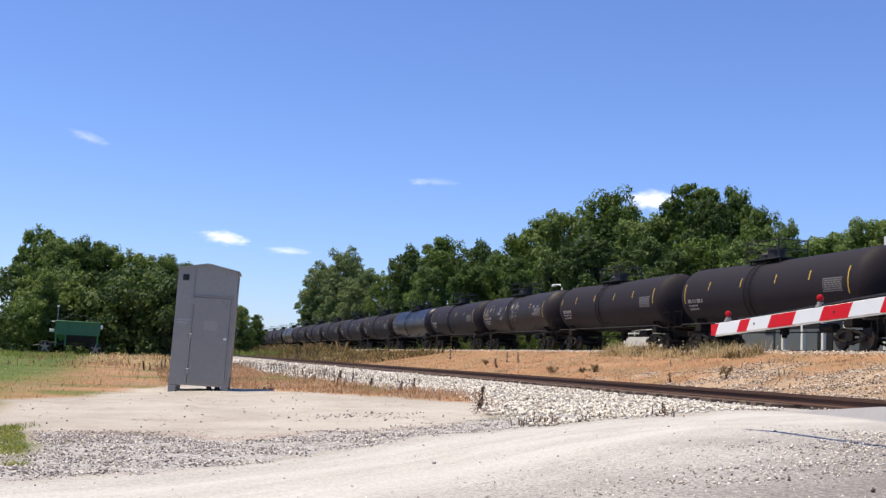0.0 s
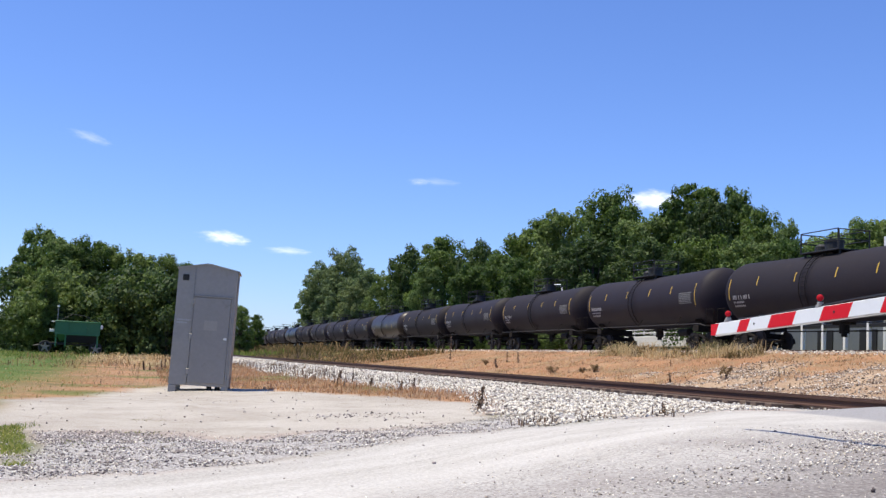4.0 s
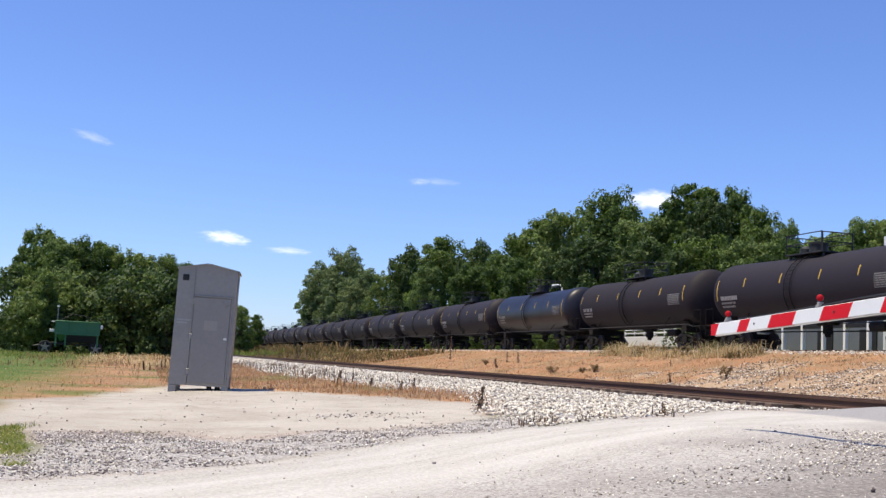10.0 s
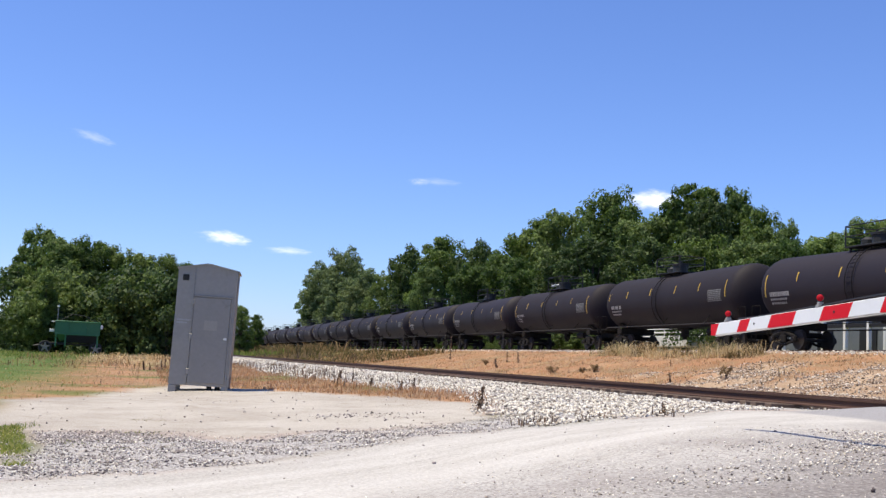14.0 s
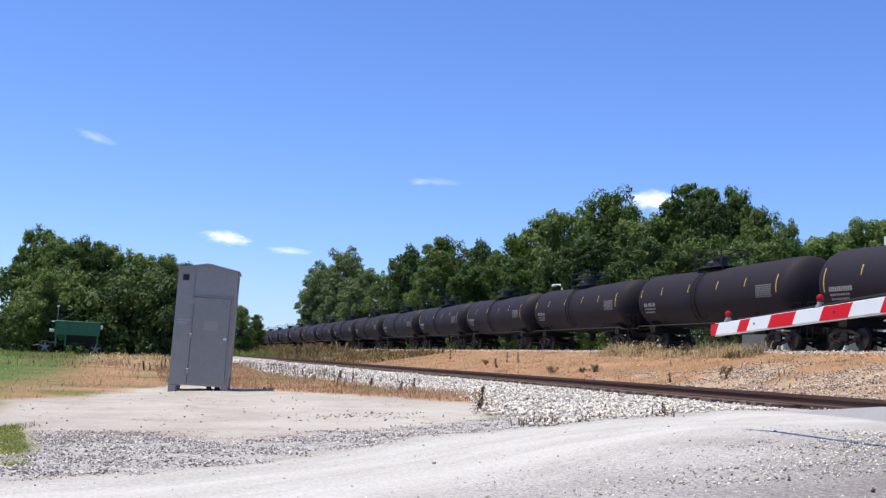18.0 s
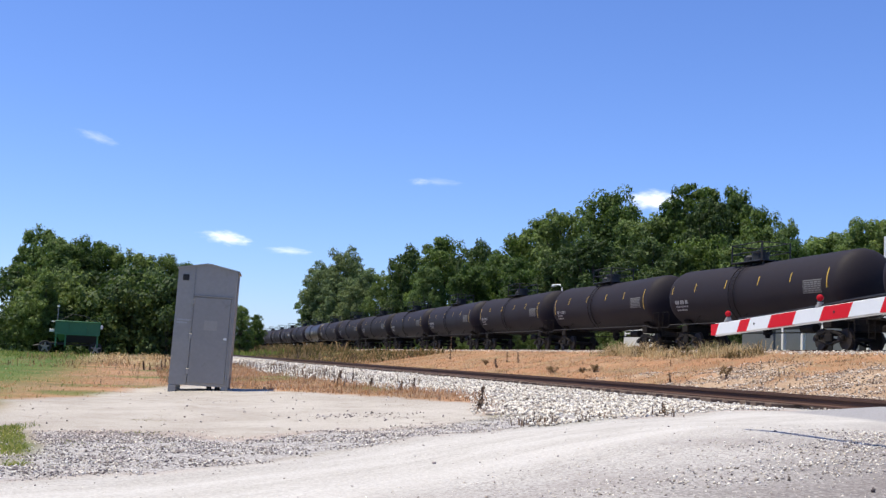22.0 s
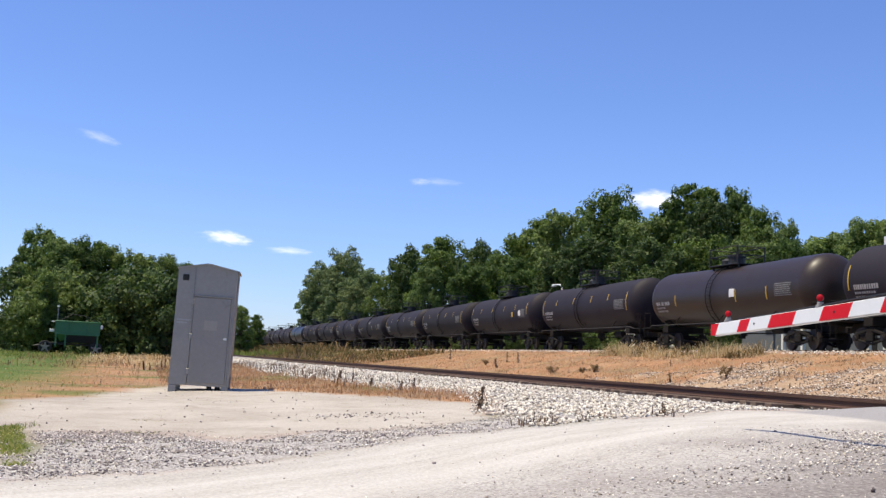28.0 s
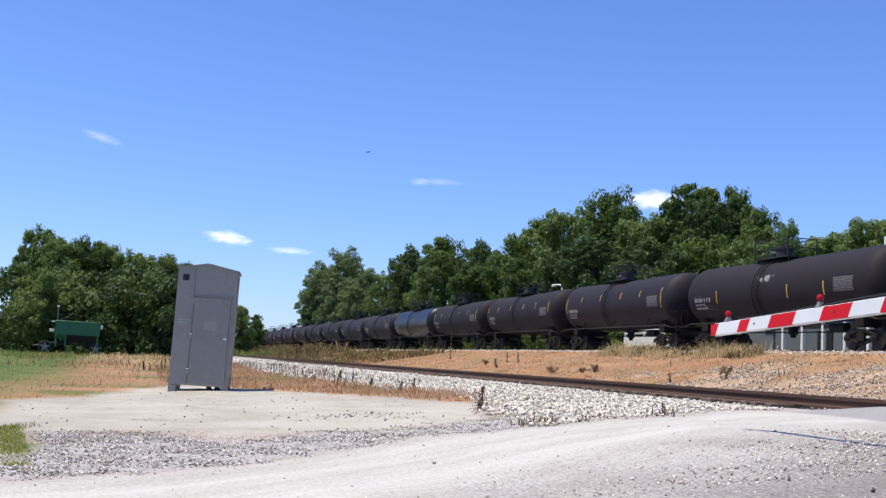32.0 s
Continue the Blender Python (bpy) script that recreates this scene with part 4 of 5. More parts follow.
def make_tree(seed, height, width, count, leaf, light=False, bush=False, label="", category="tree"):
    """Boughs fill a domed crown; each carries clumps on its outer side, each clump a shell of leaves."""
    rng, nrng = random.Random(seed), np.random.default_rng(seed)
    tree = tagged(new("bush" if bush else "tree"), label, "bush" if bush else category)
    boughs, clumps = [], []
    low = 0.1 if bush else 0.14
    n = 7 if bush else 30
    for i in range(n):
        u = (i + rng.random()) / n
        z = height * (low + (0.9 - low) * u)
        dome = math.sqrt(max(1 - ((u - 0.4) / 0.64) ** 2, 0.0))
        a = i * 2.4 + rng.uniform(-0.5, 0.5)
        r = width * 0.5 * dome * rng.uniform(0.25, 0.82)
        boughs.append((r * math.cos(a), r * math.sin(a), z, width * rng.uniform(0.13, 0.2) * (1.5 if bush else 1)))
    boughs.append((rng.uniform(-.4, .4), rng.uniform(-.4, .4), height * 0.9, width * 0.12))
    for bx, by, bz, br in boughs:
        for _ in range(11):
            w = Vector((rng.gauss(0, 1) + bx / width, rng.gauss(0, 1) + by / width, rng.gauss(0.35, 0.8))).normalized() * br * rng.uniform(0.6, 1.1)
            clumps.append((bx + w.x, by + w.y, max(bz + w.z * 0.9, 0.15), br * rng.choice((0.26, 0.34, 0.42, 0.5))))
    bm = bmesh.new()
    if not bush:
        pts = [Vector((0, 0, -0.4))]
        for i in range(5):
            pts.append(Vector((rng.uniform(-.25, .25), rng.uniform(-.25, .25), height * (0.14 + 0.17 * i))))
        for i, (a, b) in enumerate(zip(pts, pts[1:])):
            rod(bm, a, b, width * 0.035 * (1 - i * .18), 9, width * 0.035 * (0.82 - i * .18))
        part("trunk", bm, M["bark"], tree)
        bm = bmesh.new()
        for bx, by, bz, br in boughs:
            start = pts[min(1 + int(bz / height * 4), 4)].lerp(pts[1], 0.4)
            rod(bm, start, (bx, by, bz), width * 0.012, 5, width * 0.004)
        tagged(part("branching", bm, M["bark"], tree), kind="stuff")
    else:
        for bx, by, bz, br in boughs:
            rod(bm, (bx * .2, by * .2, -0.1), (bx, by, bz), 0.03, 4, 0.01)
        tagged(part("stem_cluster", bm, M["bark"], tree), kind="stuff")
    v, f = foliage(nrng, clumps, boughs, count, leaf)
    crown = fast_mesh("crown", v, f, M[("leaf", "leaf_light", "leaf_bright", "leaf_shaded", "leaf_pale")[int(light)]])
    crown.parent = tree
    return tree


TREE_BASES = []


def build_trees():
    specs = [
        (11, 16, 10.5, 26000, 0.3, False, "tall broadleaf tree with a dense dark green crown"),
        (12, 16, 9.0, 24000, 0.29, False, "tall deciduous tree, dark green and uneven"),
        (13, 16, 12.0, 28000, 0.31, False, "spreading deciduous tree in full dark leaf"),
        (14, 16, 9.5, 24000, 0.29, True, "deciduous tree in lighter green leaf"),
        (15, 16, 8.0, 21000, 0.28, False, "slender deciduous tree with a ragged top"),
        (16, 16, 11.0, 27000, .31, 2, "broad deciduous tree in bright green leaf"),
        (17, 16, 10.0, 25000, .3, 3, "broadleaf tree in dark green leaf with shade in its tone"),
        (18, 16, 9.5, 24000, .29, 4, "feathery tree in pale grey-green leaf"),
    ]
    rng = random.Random(77)
    for sp in specs:
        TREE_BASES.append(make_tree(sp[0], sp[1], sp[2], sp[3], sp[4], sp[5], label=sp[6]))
    used = set()

    def stand(kind, s, d, top, wide=1.0):
        p = spot(s, d)
        z = ground_z(s, d)
        k = (top - z) / 15.6
        m = pose(p.x, p.y, z - 0.1, 0, 0, rng.uniform(0, 360)) @ Matrix.Diagonal((k * wide, k * wide, k, 1))
        if kind not in used:
            used.add(kind)
            TREE_BASES[kind].matrix_basis = m
            t = TREE_BASES[kind]
        else:
            src = TREE_BASES[kind]
            t = copy_thing(src, Matrix())
            t.matrix_basis = m
        return t

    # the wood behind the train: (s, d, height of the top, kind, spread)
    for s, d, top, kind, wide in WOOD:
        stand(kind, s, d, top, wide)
    bush = make_tree(31, 4.0, 5.0, 5000, .2, 1, True, "low green bush at the foot of the wood")
    # the second bush takes the darkened leaf, for shade seen below the cars
    bush2 = make_tree(32, 4.0, 5.5, 4300, .2, 3, True, "dark green undergrowth bush with shade in its leaf tone")
    first = {0: True, 1: True}
    for i, (s, d, size) in enumerate(BUSHES):
        k = i % 2
        b = (bush, bush2)[k]
        p = spot(s, d)
        m = pose(p.x, p.y, ground_z(s, d) - 0.05, 0, 0, rng.uniform(0, 360)) @ Matrix.Diagonal((size, size, size * rng.uniform(.85, 1.15), 1))
        if first[k]:
            b.matrix_basis, first[k] = m, False
        else:
            copy_thing(b, Matrix()).matrix_basis = m


def by_view(px, top_y, d):
    """Where a tree stands at distance d across the tracks, from the bearing and rise of its top."""
    way = VIEW.to_3x3() @ Vector(((px - 784) / 1978.0, (441 - top_y) / 1978.0, -1))
    t = d / way.dot(ACROSS)
    q = EYE + way * t
    return q.dot(ALONG), q.z


# kind 6 has shade in its leaf colour, mostly for the front row
WOOD = []
for px, ty, d, kind, wide in (
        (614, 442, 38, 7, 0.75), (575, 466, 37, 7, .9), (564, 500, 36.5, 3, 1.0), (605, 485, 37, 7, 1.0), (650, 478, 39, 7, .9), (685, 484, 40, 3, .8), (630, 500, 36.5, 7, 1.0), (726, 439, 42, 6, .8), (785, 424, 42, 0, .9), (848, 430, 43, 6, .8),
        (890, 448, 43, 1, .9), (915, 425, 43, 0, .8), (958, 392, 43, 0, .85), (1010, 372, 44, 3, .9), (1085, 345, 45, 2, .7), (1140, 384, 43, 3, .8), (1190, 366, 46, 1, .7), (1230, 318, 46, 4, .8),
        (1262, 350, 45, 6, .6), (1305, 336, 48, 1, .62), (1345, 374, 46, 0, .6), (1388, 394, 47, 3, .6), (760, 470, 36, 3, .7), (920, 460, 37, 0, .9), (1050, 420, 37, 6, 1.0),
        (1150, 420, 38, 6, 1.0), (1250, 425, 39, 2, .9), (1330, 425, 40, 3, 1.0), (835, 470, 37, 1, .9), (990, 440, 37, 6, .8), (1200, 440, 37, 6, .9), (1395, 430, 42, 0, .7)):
    s_, z_ = by_view(px, ty, d)
    WOOD.append((s_, d, z_, kind, wide))
# lower, more distant woods past the end of the line of trees; lighter leaf paints the haze
for px, ty, d in ((1448, 424, 95), (1485, 414, 100), (1525, 406, 98), (1568, 384, 95), (1610, 372, 96), (1660, 370, 95)):
    s_, z_ = by_view(px, ty, d)
    WOOD.append((s_, d, z_, (3, 3, 5, 3)[(px // 7) % 4], 1.0))
# the wood beyond the field, behind the wagon; kind 6 colours its hollow as shaded
for px, ty, dist, kind, wide in ((52, 432, 97, 3, .6), (80, 404, 95, 5, .7), (112, 420, 92, 5, .8), (152, 426, 94, 2, .8), (192, 432, 96, 1, 1.0), (240, 446, 95, 5, .9), (290, 454, 98, 2, .9),
                                 (330, 468, 105, 0, .9), (48, 490, 88, 5, .7), (85, 480, 84, 5, .8), (160, 480, 88, 6, .9), (225, 490, 86, 5, .9), (275, 490, 90, 5, .9), (118, 470, 90, 6, .9),
                                 (428, 540, 190, 5, .9), (455, 558, 215, 0, .8)):
    way_ = VIEW.to_3x3() @ Vector(((px - 784) / 1978.0, (441 - ty) / 1978.0, -1))
    q_ = EYE + way_ * (dist / way_.y)
    WOOD.append((q_.dot(ALONG), q_.dot(ACROSS), q_.z, kind, wide))
BUSHES = []
_r = random.Random(9)
for i in range(46):
    px = 560 + i * 21 + _r.uniform(-8, 8)
    d_ = _r.uniform(35.5, 37.5)
    s_, z_ = by_view(px, 600, d_)
    if px < 1115 or 1250 < px < 1300:
        BUSHES.append((s_, d_, _r.uniform(.6, 1.15)))
for i in range(15):
    px = 6 + i * 21
    way_ = VIEW.to_3x3() @ Vector(((px - 784) / 1978.0, (441 - 600) / 1978.0, -1))
    q_ = EYE + way_ * (_r.uniform(85, 90) / way_.y)
    BUSHES.append((q_.dot(ALONG), q_.dot(ACROSS), _r.uniform(.8, 1.5)))
build_trees()



# ---- loose stones, grass and weeds ----
def stones(name, label, material, places, low, high, seed, sunk=0.25):
    """Angular pebbles: jittered eight-sided lumps, each of its own shape."""
    rng = np.random.default_rng(seed)
    n = len(places)
    base = np.array([(1, 0, 0), (-1, 0, 0), (0, 1, 0), (0, -1, 0), (0, 0, 1), (0, 0, -1)], float)
    tri = np.array([(0, 2, 4), (2, 1, 4), (1, 3, 4), (3, 0, 4), (2, 0, 5), (1, 2, 5), (3, 1, 5), (0, 3, 5)])
    size = low + (high - low) * rng.random(n) ** 1.8
    pts = base[None] + rng.normal(0, 0.28, (n, 6, 3))
    pts *= (rng.uniform(0.6, 1.15, (n, 1, 3)) * np.array([1, 1, 0.75]))
    a = rng.uniform(0, 6.283, n)
    c, s = np.cos(a)[:, None], np.sin(a)[:, None]
    x, y = pts[..., 0] * c - pts[..., 1] * s, pts[..., 0] * s + pts[..., 1] * c
    tilt = rng.normal(0, 0.5, n)[:, None]
    z, x = pts[..., 2] * np.cos(tilt) - x * np.sin(tilt), pts[..., 2] * np.sin(tilt) + x * np.cos(tilt)
    out = np.stack([x, y, z], -1) * (size / 2)[:, None, None]
    at = np.array([(px, py, surface_z(px, py)) for px, py in places])
    at[:, 2] += size * (0.5 - sunk) * 0.7
    out += at[:, None]
    faces = (tri[None] + (np.arange(n) * 6)[:, None, None]).reshape(-1, 3)
    return tagged(fast_mesh(name, out.reshape(-1, 3), faces, material), label, "stones", kind="stuff")


def blades(name, label, category, material, places, low, high, width, lean, seed):
    """Upright grass blades or stalks, each a thin folded leaf."""
    rng = np.random.default_rng(seed)
    n = len(places)
    h = low + (high - low) * rng.random(n) ** 1.5
    h *= np.array([0.45 + 0.75 * ease(-0.45, 0.5, noise.noise((px * 0.75, py * 0.75, seed)) + 0.4 * noise.noise((px * 3, py * 3, seed))) for px, py in places])
    a, b = rng.uniform(0, 6.283, n), rng.uniform(0, 6.283, n)
    side = np.stack([np.cos(a), np.sin(a), np.zeros(n)], -1) * (width * rng.uniform(0.6, 1.4, n))[:, None]
    bow = np.stack([np.cos(b), np.sin(b), np.zeros(n)], -1) * (h * lean * rng.uniform(0.1, 1.0, n))[:, None]
    at = np.array([(px, py, surface_z(px, py) - 0.01) for px, py in places])
    up = np.zeros((n, 3))
    up[:, 2] = h
    mid = at + bow * 0.35 + up * 0.6
    out = np.stack([at - side / 2, at + side / 2, mid + side * 0.4, mid - side * 0.4, at + bow + up * (1 - 0.25 * min(lean, 2))], 1)
    faces = (np.array([(0, 1, 2), (0, 2, 3), (3, 2, 4)])[None] + (np.arange(n) * 5)[:, None, None]).reshape(-1, 3)
    return tagged(fast_mesh(name, out.reshape(-1, 3), faces, material), label, category, kind="stuff")


def spread(count, s0, s1, d0, d1, keep, seed, power=1.0):
    """Random places on the plan; keep(s, d, x, y) is the chance that one stays."""
    rng = random.Random(seed)
    out = []
    tries = 0
    while len(out) < count and tries < count * 12:
        tries += 1
        s, d = s0 + (s1 - s0) * rng.random() ** power, rng.uniform(d0, d1)
        p = spot(s, d)
        if rng.random() < keep(s, d, p.x, p.y):
            out.append((p.x, p.y))
    return out


def on_ballast(s, d, x, y):
    if d > 10.75:
        return (0.9 if s > 18 else 0.0) * (0.12 if d < 11.9 else 0.3 if d < 13.9 else 0.8)
    return ease(-0.35, 0.2, d - toe(s)) * (1 - ease(-0.1, 0.15, road_side(x, y)))


def on_band(s, d, x, y):
    z = zones(x, y)
    return z["gravel"] * (1 - z["road"]) * ease(-0.5, 0.35, noise.noise((x * 1.3, y * 2.2, 8)) + 0.5 * noise.noise((x * 4, y * 4, 8)))


def on_straw(s, d, x, y):
    z = zones(x, y)
    return (1 - z["gravel"]) * (1 - z["pad"]) * (1 - z["road"])


def build_loose():
    stones("ballast", "pale crushed stone ballast beside the rusty track", M["ballast"], spread(29000, 12.5, 46, 4.4, 15.2, on_ballast, 1, 1.25), 0.035, 0.085, 1)
    stones("ballast", "pale crushed stone along the far part of the track", M["ballast"], spread(6500, 44, 120, 4.4, 11.0, on_ballast, 2, 1.3), 0.07, 0.13, 2)
    stones("gravel", "loose grey gravel between road and dirt pad", M["dark_stone"], spread(9500, 8, 17, -2.6, 5.2, on_band, 3), 0.009, 0.032, 3)
    stones("gravel", "pale loose gravel between road and dirt pad", M["ballast"], spread(5500, 8, 17, -2.6, 5.2, on_band, 33), 0.009, 0.036, 33)
    stones("road_gravel", "small pale stones strewn over the gravel road", M["ballast"], spread(7000, 3.5, 13, -1.5, 8.5, lambda s, d, x, y: 0.9 * zones(x, y)["coarse"] * zones(x, y)["road"] + 0.03, 4), 0.005, 0.02, 4, 0.4)
    stones("road_gravel", "dark pebbles strewn over the gravel road", M["dark_stone"], spread(2600, 3.5, 13, -1.5, 8.5, lambda s, d, x, y: zones(x, y)["road"] * (0.03 + zones(x, y)["coarse"]) * ease(-0.1, 0.5, noise.noise((x * 0.9, y * 0.9, 12))), 5), 0.005, 0.02, 5, 0.35)
    churn = lambda s, d, x, y: zones(x, y)["road"] * ease(3.0, 4.7, road_side(x, y) + 0.9 * noise.noise((x * 0.8, y * 0.8, 31)))
    stones("road_gravel", "pale loose stones on the churned side of the road", M["ballast"], spread(5200, 6.3, 11.5, 2.0, 8.8, churn, 57), 0.008, 0.036, 57, 0.3)
    stones("road_gravel", "grey loose stones on the churned side of the road", M["dark_stone"], spread(3200, 6.3, 11.5, 2.0, 8.8, churn, 58), 0.006, 0.028, 58, 0.3)
    stones("road_gravel", "a few larger dark stones lying on the road", M["dark_stone"], spread(26, 5, 13, 1, 8.5, lambda s, d, x, y: zones(x, y)["road"], 55), 0.02, 0.05, 55, 0.3)
    stones("pad_gravel", "patch of small dark stones on the dirt pad", M["dark_stone"], [(-1.0 + random.gauss(0, .5), 15.3 + random.gauss(0, .35)) for _ in range(150)], 0.012, 0.05, 56, 0.35)
    stones("pad_gravel", "scattered pebbles on the dirt pad", M["dark_stone"], spread(230, 11, 27, -2.5, 5.5, lambda s, d, x, y: zones(x, y)["pad"], 6), 0.012, 0.05, 6, 0.35)
    stones("rubble", "heaps of broken stone on the bank between the tracks", M["rubble"], spread(18000, 14, 50, 15.5, 24.5, lambda s, d, x, y: rubble(x, y) * ease(-0.7, 0.2, noise.noise((x * 0.6, y * 0.6, 17)) + 0.4 * noise.noise((x * 2.2, y * 2.2, 18))), 7), 0.025, 0.1, 7)
    stones("track_stone", "crushed stone along the edge of the raised track", M["ballast"], spread(7500, 25, 190, 25.7, 27.9, lambda s, d, x, y: 0.9, 8, 1.4), 0.06, 0.12, 8)
    # dry grass
    blades("dry_grass", "strip of orange dry grass along the dirt pad", "grass", M["straw"], spread(15000, 17, 62, 0.5, 7, lambda s, d, x, y: on_straw(s, d, x, y) * (1.0 if d > pad_edge(s) - 0.2 else 0.3), 11, 1.2), 0.05, 0.2, 0.016, 0.7, 11)
    blades("dry_grass", "orange dry grass on the bank between the tracks", "grass", M["straw"], spread(38000, 18, 130, 15, 25.7, lambda s, d, x, y: (1 - 0.93 * rubble(x, y)), 12, 1.2), 0.04, 0.19, 0.026, 1.6, 12)
    wispy = lambda s, d, x, y: (1 - 0.95 * rubble(x, y)) * ease(-0.05, 0.45, noise.noise((x * 0.45, y * 0.45, 21)) + 0.4 * noise.noise((x * 1.6, y * 1.6, 22)))
    blades("dry_grass", "wispy tan grass clumps on the bank between the tracks", "grass", M["pale_straw"], spread(9000, 20, 75, 16, 25.6, wispy, 41), 0.06, 0.34, 0.014, 1.3, 41)
    blades("dry_grass", "rusty brown grass clumps on the bank between the tracks", "grass", M["stalk"], spread(3500, 20, 75, 15.6, 25.6, lambda s, d, x, y: wispy(s, d, y, x), 42), 0.05, 0.24, 0.016, 1.5, 42)
    blades("dry_grass", "dry grass of the field beside the hut", "grass", M["straw"], spread(18000, 19, 95, -16, 2.5, lambda s, d, x, y: on_straw(s, d, x, y) * (1 - 0.85 * zones(x, y)["green"]), 13, 1.2), 0.02, 0.1, 0.014, 1.6, 13)
    blades("green_grass", "green grass of the field below the trees", "grass", M["green_grass"], spread(17000, 19, 95, -24, 1, lambda s, d, x, y: on_straw(s, d, x, y) * zones(x, y)["green"], 14, 1.2), 0.03, 0.15, 0.014, 1.0, 14)
    blades("green_grass", "low patch of green and yellow grass beside the road", "grass", M["tuft"], [(-3.34 - (b - 8.7) * 0.39 + a, b) for a, b in ((random.uniform(-.25, .3) - 0.08 * abs(random.gauss(0, 1)), random.uniform(8.65, 12.8)) for _ in range(6500))], 0.01, 0.07, 0.011, 1.3, 15)
    blades("green_grass", "taller green grass at the end of the patch", "grass", M["green_grass"], [(-4.72 + random.gauss(0, .12), 12.5 + random.gauss(0, .25)) for _ in range(260)], 0.03, 0.11, 0.009, 0.9, 18)
    # added clump just left of the view; it only throws a shadow inwards
    blades("weeds", "unseen clump of tall weeds added to cast shade on the roadside", "weeds", M["green_grass"], [(-5.0 + random.gauss(0, .06), 11.85 + random.gauss(0, .16)) for _ in range(420)], 0.2, 0.5, 0.014, 0.3, 19)
    blades("green_grass", "thin yellow grass spreading into the gravel", "grass", M["tuft"], [(-2.95 + random.gauss(0, .2), 8.9 + random.gauss(0, .16)) for _ in range(260)], 0.01, 0.045, 0.006, 1.2, 20)
    blades("green_grass", "sparse yellow-green grass in the gravel", "grass", M["tuft"], [(cx + random.gauss(0, .13), cy + random.gauss(0, .09)) for cx, cy in ((-3.3, 12.1), (-3.0, 12.0), (-2.65, 11.2), (-2.5, 11.3), (-3.55, 11.1), (-3.4, 10.7)) for _ in range(55)], 0.01, 0.05, 0.005, 1.0, 17)
    blades("green_grass", "thin yellow-green grass among the gravel", "grass", M["tuft"], [(-2.95 + random.gauss(0, .35), 10.5 + random.gauss(0, .16)) for _ in range(420)], 0.008, 0.035, 0.007, 1.3, 35)
    blades("green_grass", "thin tuft of grass on the dirt pad", "grass", M["weed"], [(-3.83 + random.gauss(0, .16), 15.2 + random.gauss(0, .2)) for _ in range(200)], 0.02, 0.07, 0.006, 0.8, 16)
    stones("gravel", "fine dark purple-grey gravel beside the grass patch", M["dark_stone"], [(x, y) for x, y in ((-3.5 + random.gauss(0, .45), 11.55 + random.gauss(0, .38)) for _ in range(3600)) if zones(x, y)["gravel"] > 0.5], 0.008, 0.028, 73, 0.3)
    stones("gravel", "row of dark stones at the edge of the road", M["iron_stone"], [(-2.6 + 0.23 * i / 13 + random.gauss(0, .015), 9.44 + random.gauss(0, .02)) for i in range(14)], 0.02, 0.05, 71, 0.3)
    # weeds
    tall = lambda s, d, x, y: ease(-0.3, 0.3, noise.noise((x * 0.35, y * 0.35, 14)))
    blades("dry_grass", "tall tan grass at the back of the field", "grass", M["pale_straw"], spread(2300, 50, 84, -3.2, 2.4, tall, 61), 0.06, 0.5, 0.022, 1.8, 61)
    blades("weeds", "tall green and brown weeds at the back of the field", "weeds", M["pale_brush"], spread(1800, 46, 84, -6, 2.4, lambda s, d, x, y: 1 - tall(s, d, x, y), 62), 0.08, 0.45, 0.03, 1.5, 62)
    blades("green_grass", "long green grass round the wagon", "grass", M["green_grass"], spread(2600, 60, 84, -14, -3, lambda s, d, x, y: ease(-0.4, 0.3, noise.noise((x * 0.3, y * 0.3, 15))), 63), 0.08, 0.42, 0.03, 1.4, 63)
    blades("weeds", "tall brown brush hiding the foot of the distant train", "weeds", M["brush"], spread(8000, 135, 420, 20, 25.7, lambda s, d, x, y: ease(-0.4, 0.3, noise.noise((s * 0.1, d * 0.25, 13))) * ease(130, 175, s), 64, 1.4), 0.5, 1.9, 0.12, 1.0, 64)
    blades("green_grass", "tall olive green grass on the distant bank", "grass", M["green_grass"], spread(6500, 170, 460, 5.5, 22, lambda s, d, x, y: 0.9 if d > 14.5 else 0.35 * (d < 10.5), 65, 1.4), 0.3, 1.3, 0.12, 1.0, 65)
    blades("weeds", "tall pale seeding grass on top of the bank", "weeds", M["pale_straw"], spread(3800, 41, 60, 24.0, 25.9, lambda s, d, x, y: ease(-0.35, 0.3, noise.noise((s * 0.45, d * 0.5, 6))) * ease(41, 46, s) * (1 - ease(55, 60, s)), 21), 0.1, 0.85, 0.02, 1.2, 21)
    blades("weeds", "grey-green weeds on top of the bank", "weeds", M["brush"], spread(2600, 42.8, 58, 24.2, 25.7, lambda s, d, x, y: ease(0.0, 0.35, noise.noise((s * 0.5, d * 0.4, 0))), 22), 0.06, 0.8, 0.024, 1.1, 22)
    ends = lambda s, d, x, y: math.exp(-((s - 46.4) / 0.9) ** 2) + math.exp(-((s - 57) / 1.2) ** 2) + 0.05
    blades("weeds", "grey-green weed clumps at both ends of the tall grass", "weeds", M["weed"], spread(900, 43, 60, 24.4, 25.8, ends, 72), 0.15, 1.05, 0.03, 1.2, 72)
    blades("weeds", "brown and green brush along the distant bank", "weeds", M["brush"], spread(15000, 92, 330, 15.5, 25.6, lambda s, d, x, y: ease(-0.25, 0.4, noise.noise((s * 0.12, d * 0.25, 3))) + 0.12, 23, 1.5), 0.12, 0.8, 0.08, 1.5, 23)
    blades("weeds", "dry orange and pale grass along the distant bank", "weeds", M["straw"], spread(2800, 90, 330, 15, 25.6, lambda s, d, x, y: 0.9, 34, 1.5), 0.1, 0.5, 0.06, 0.9, 34)
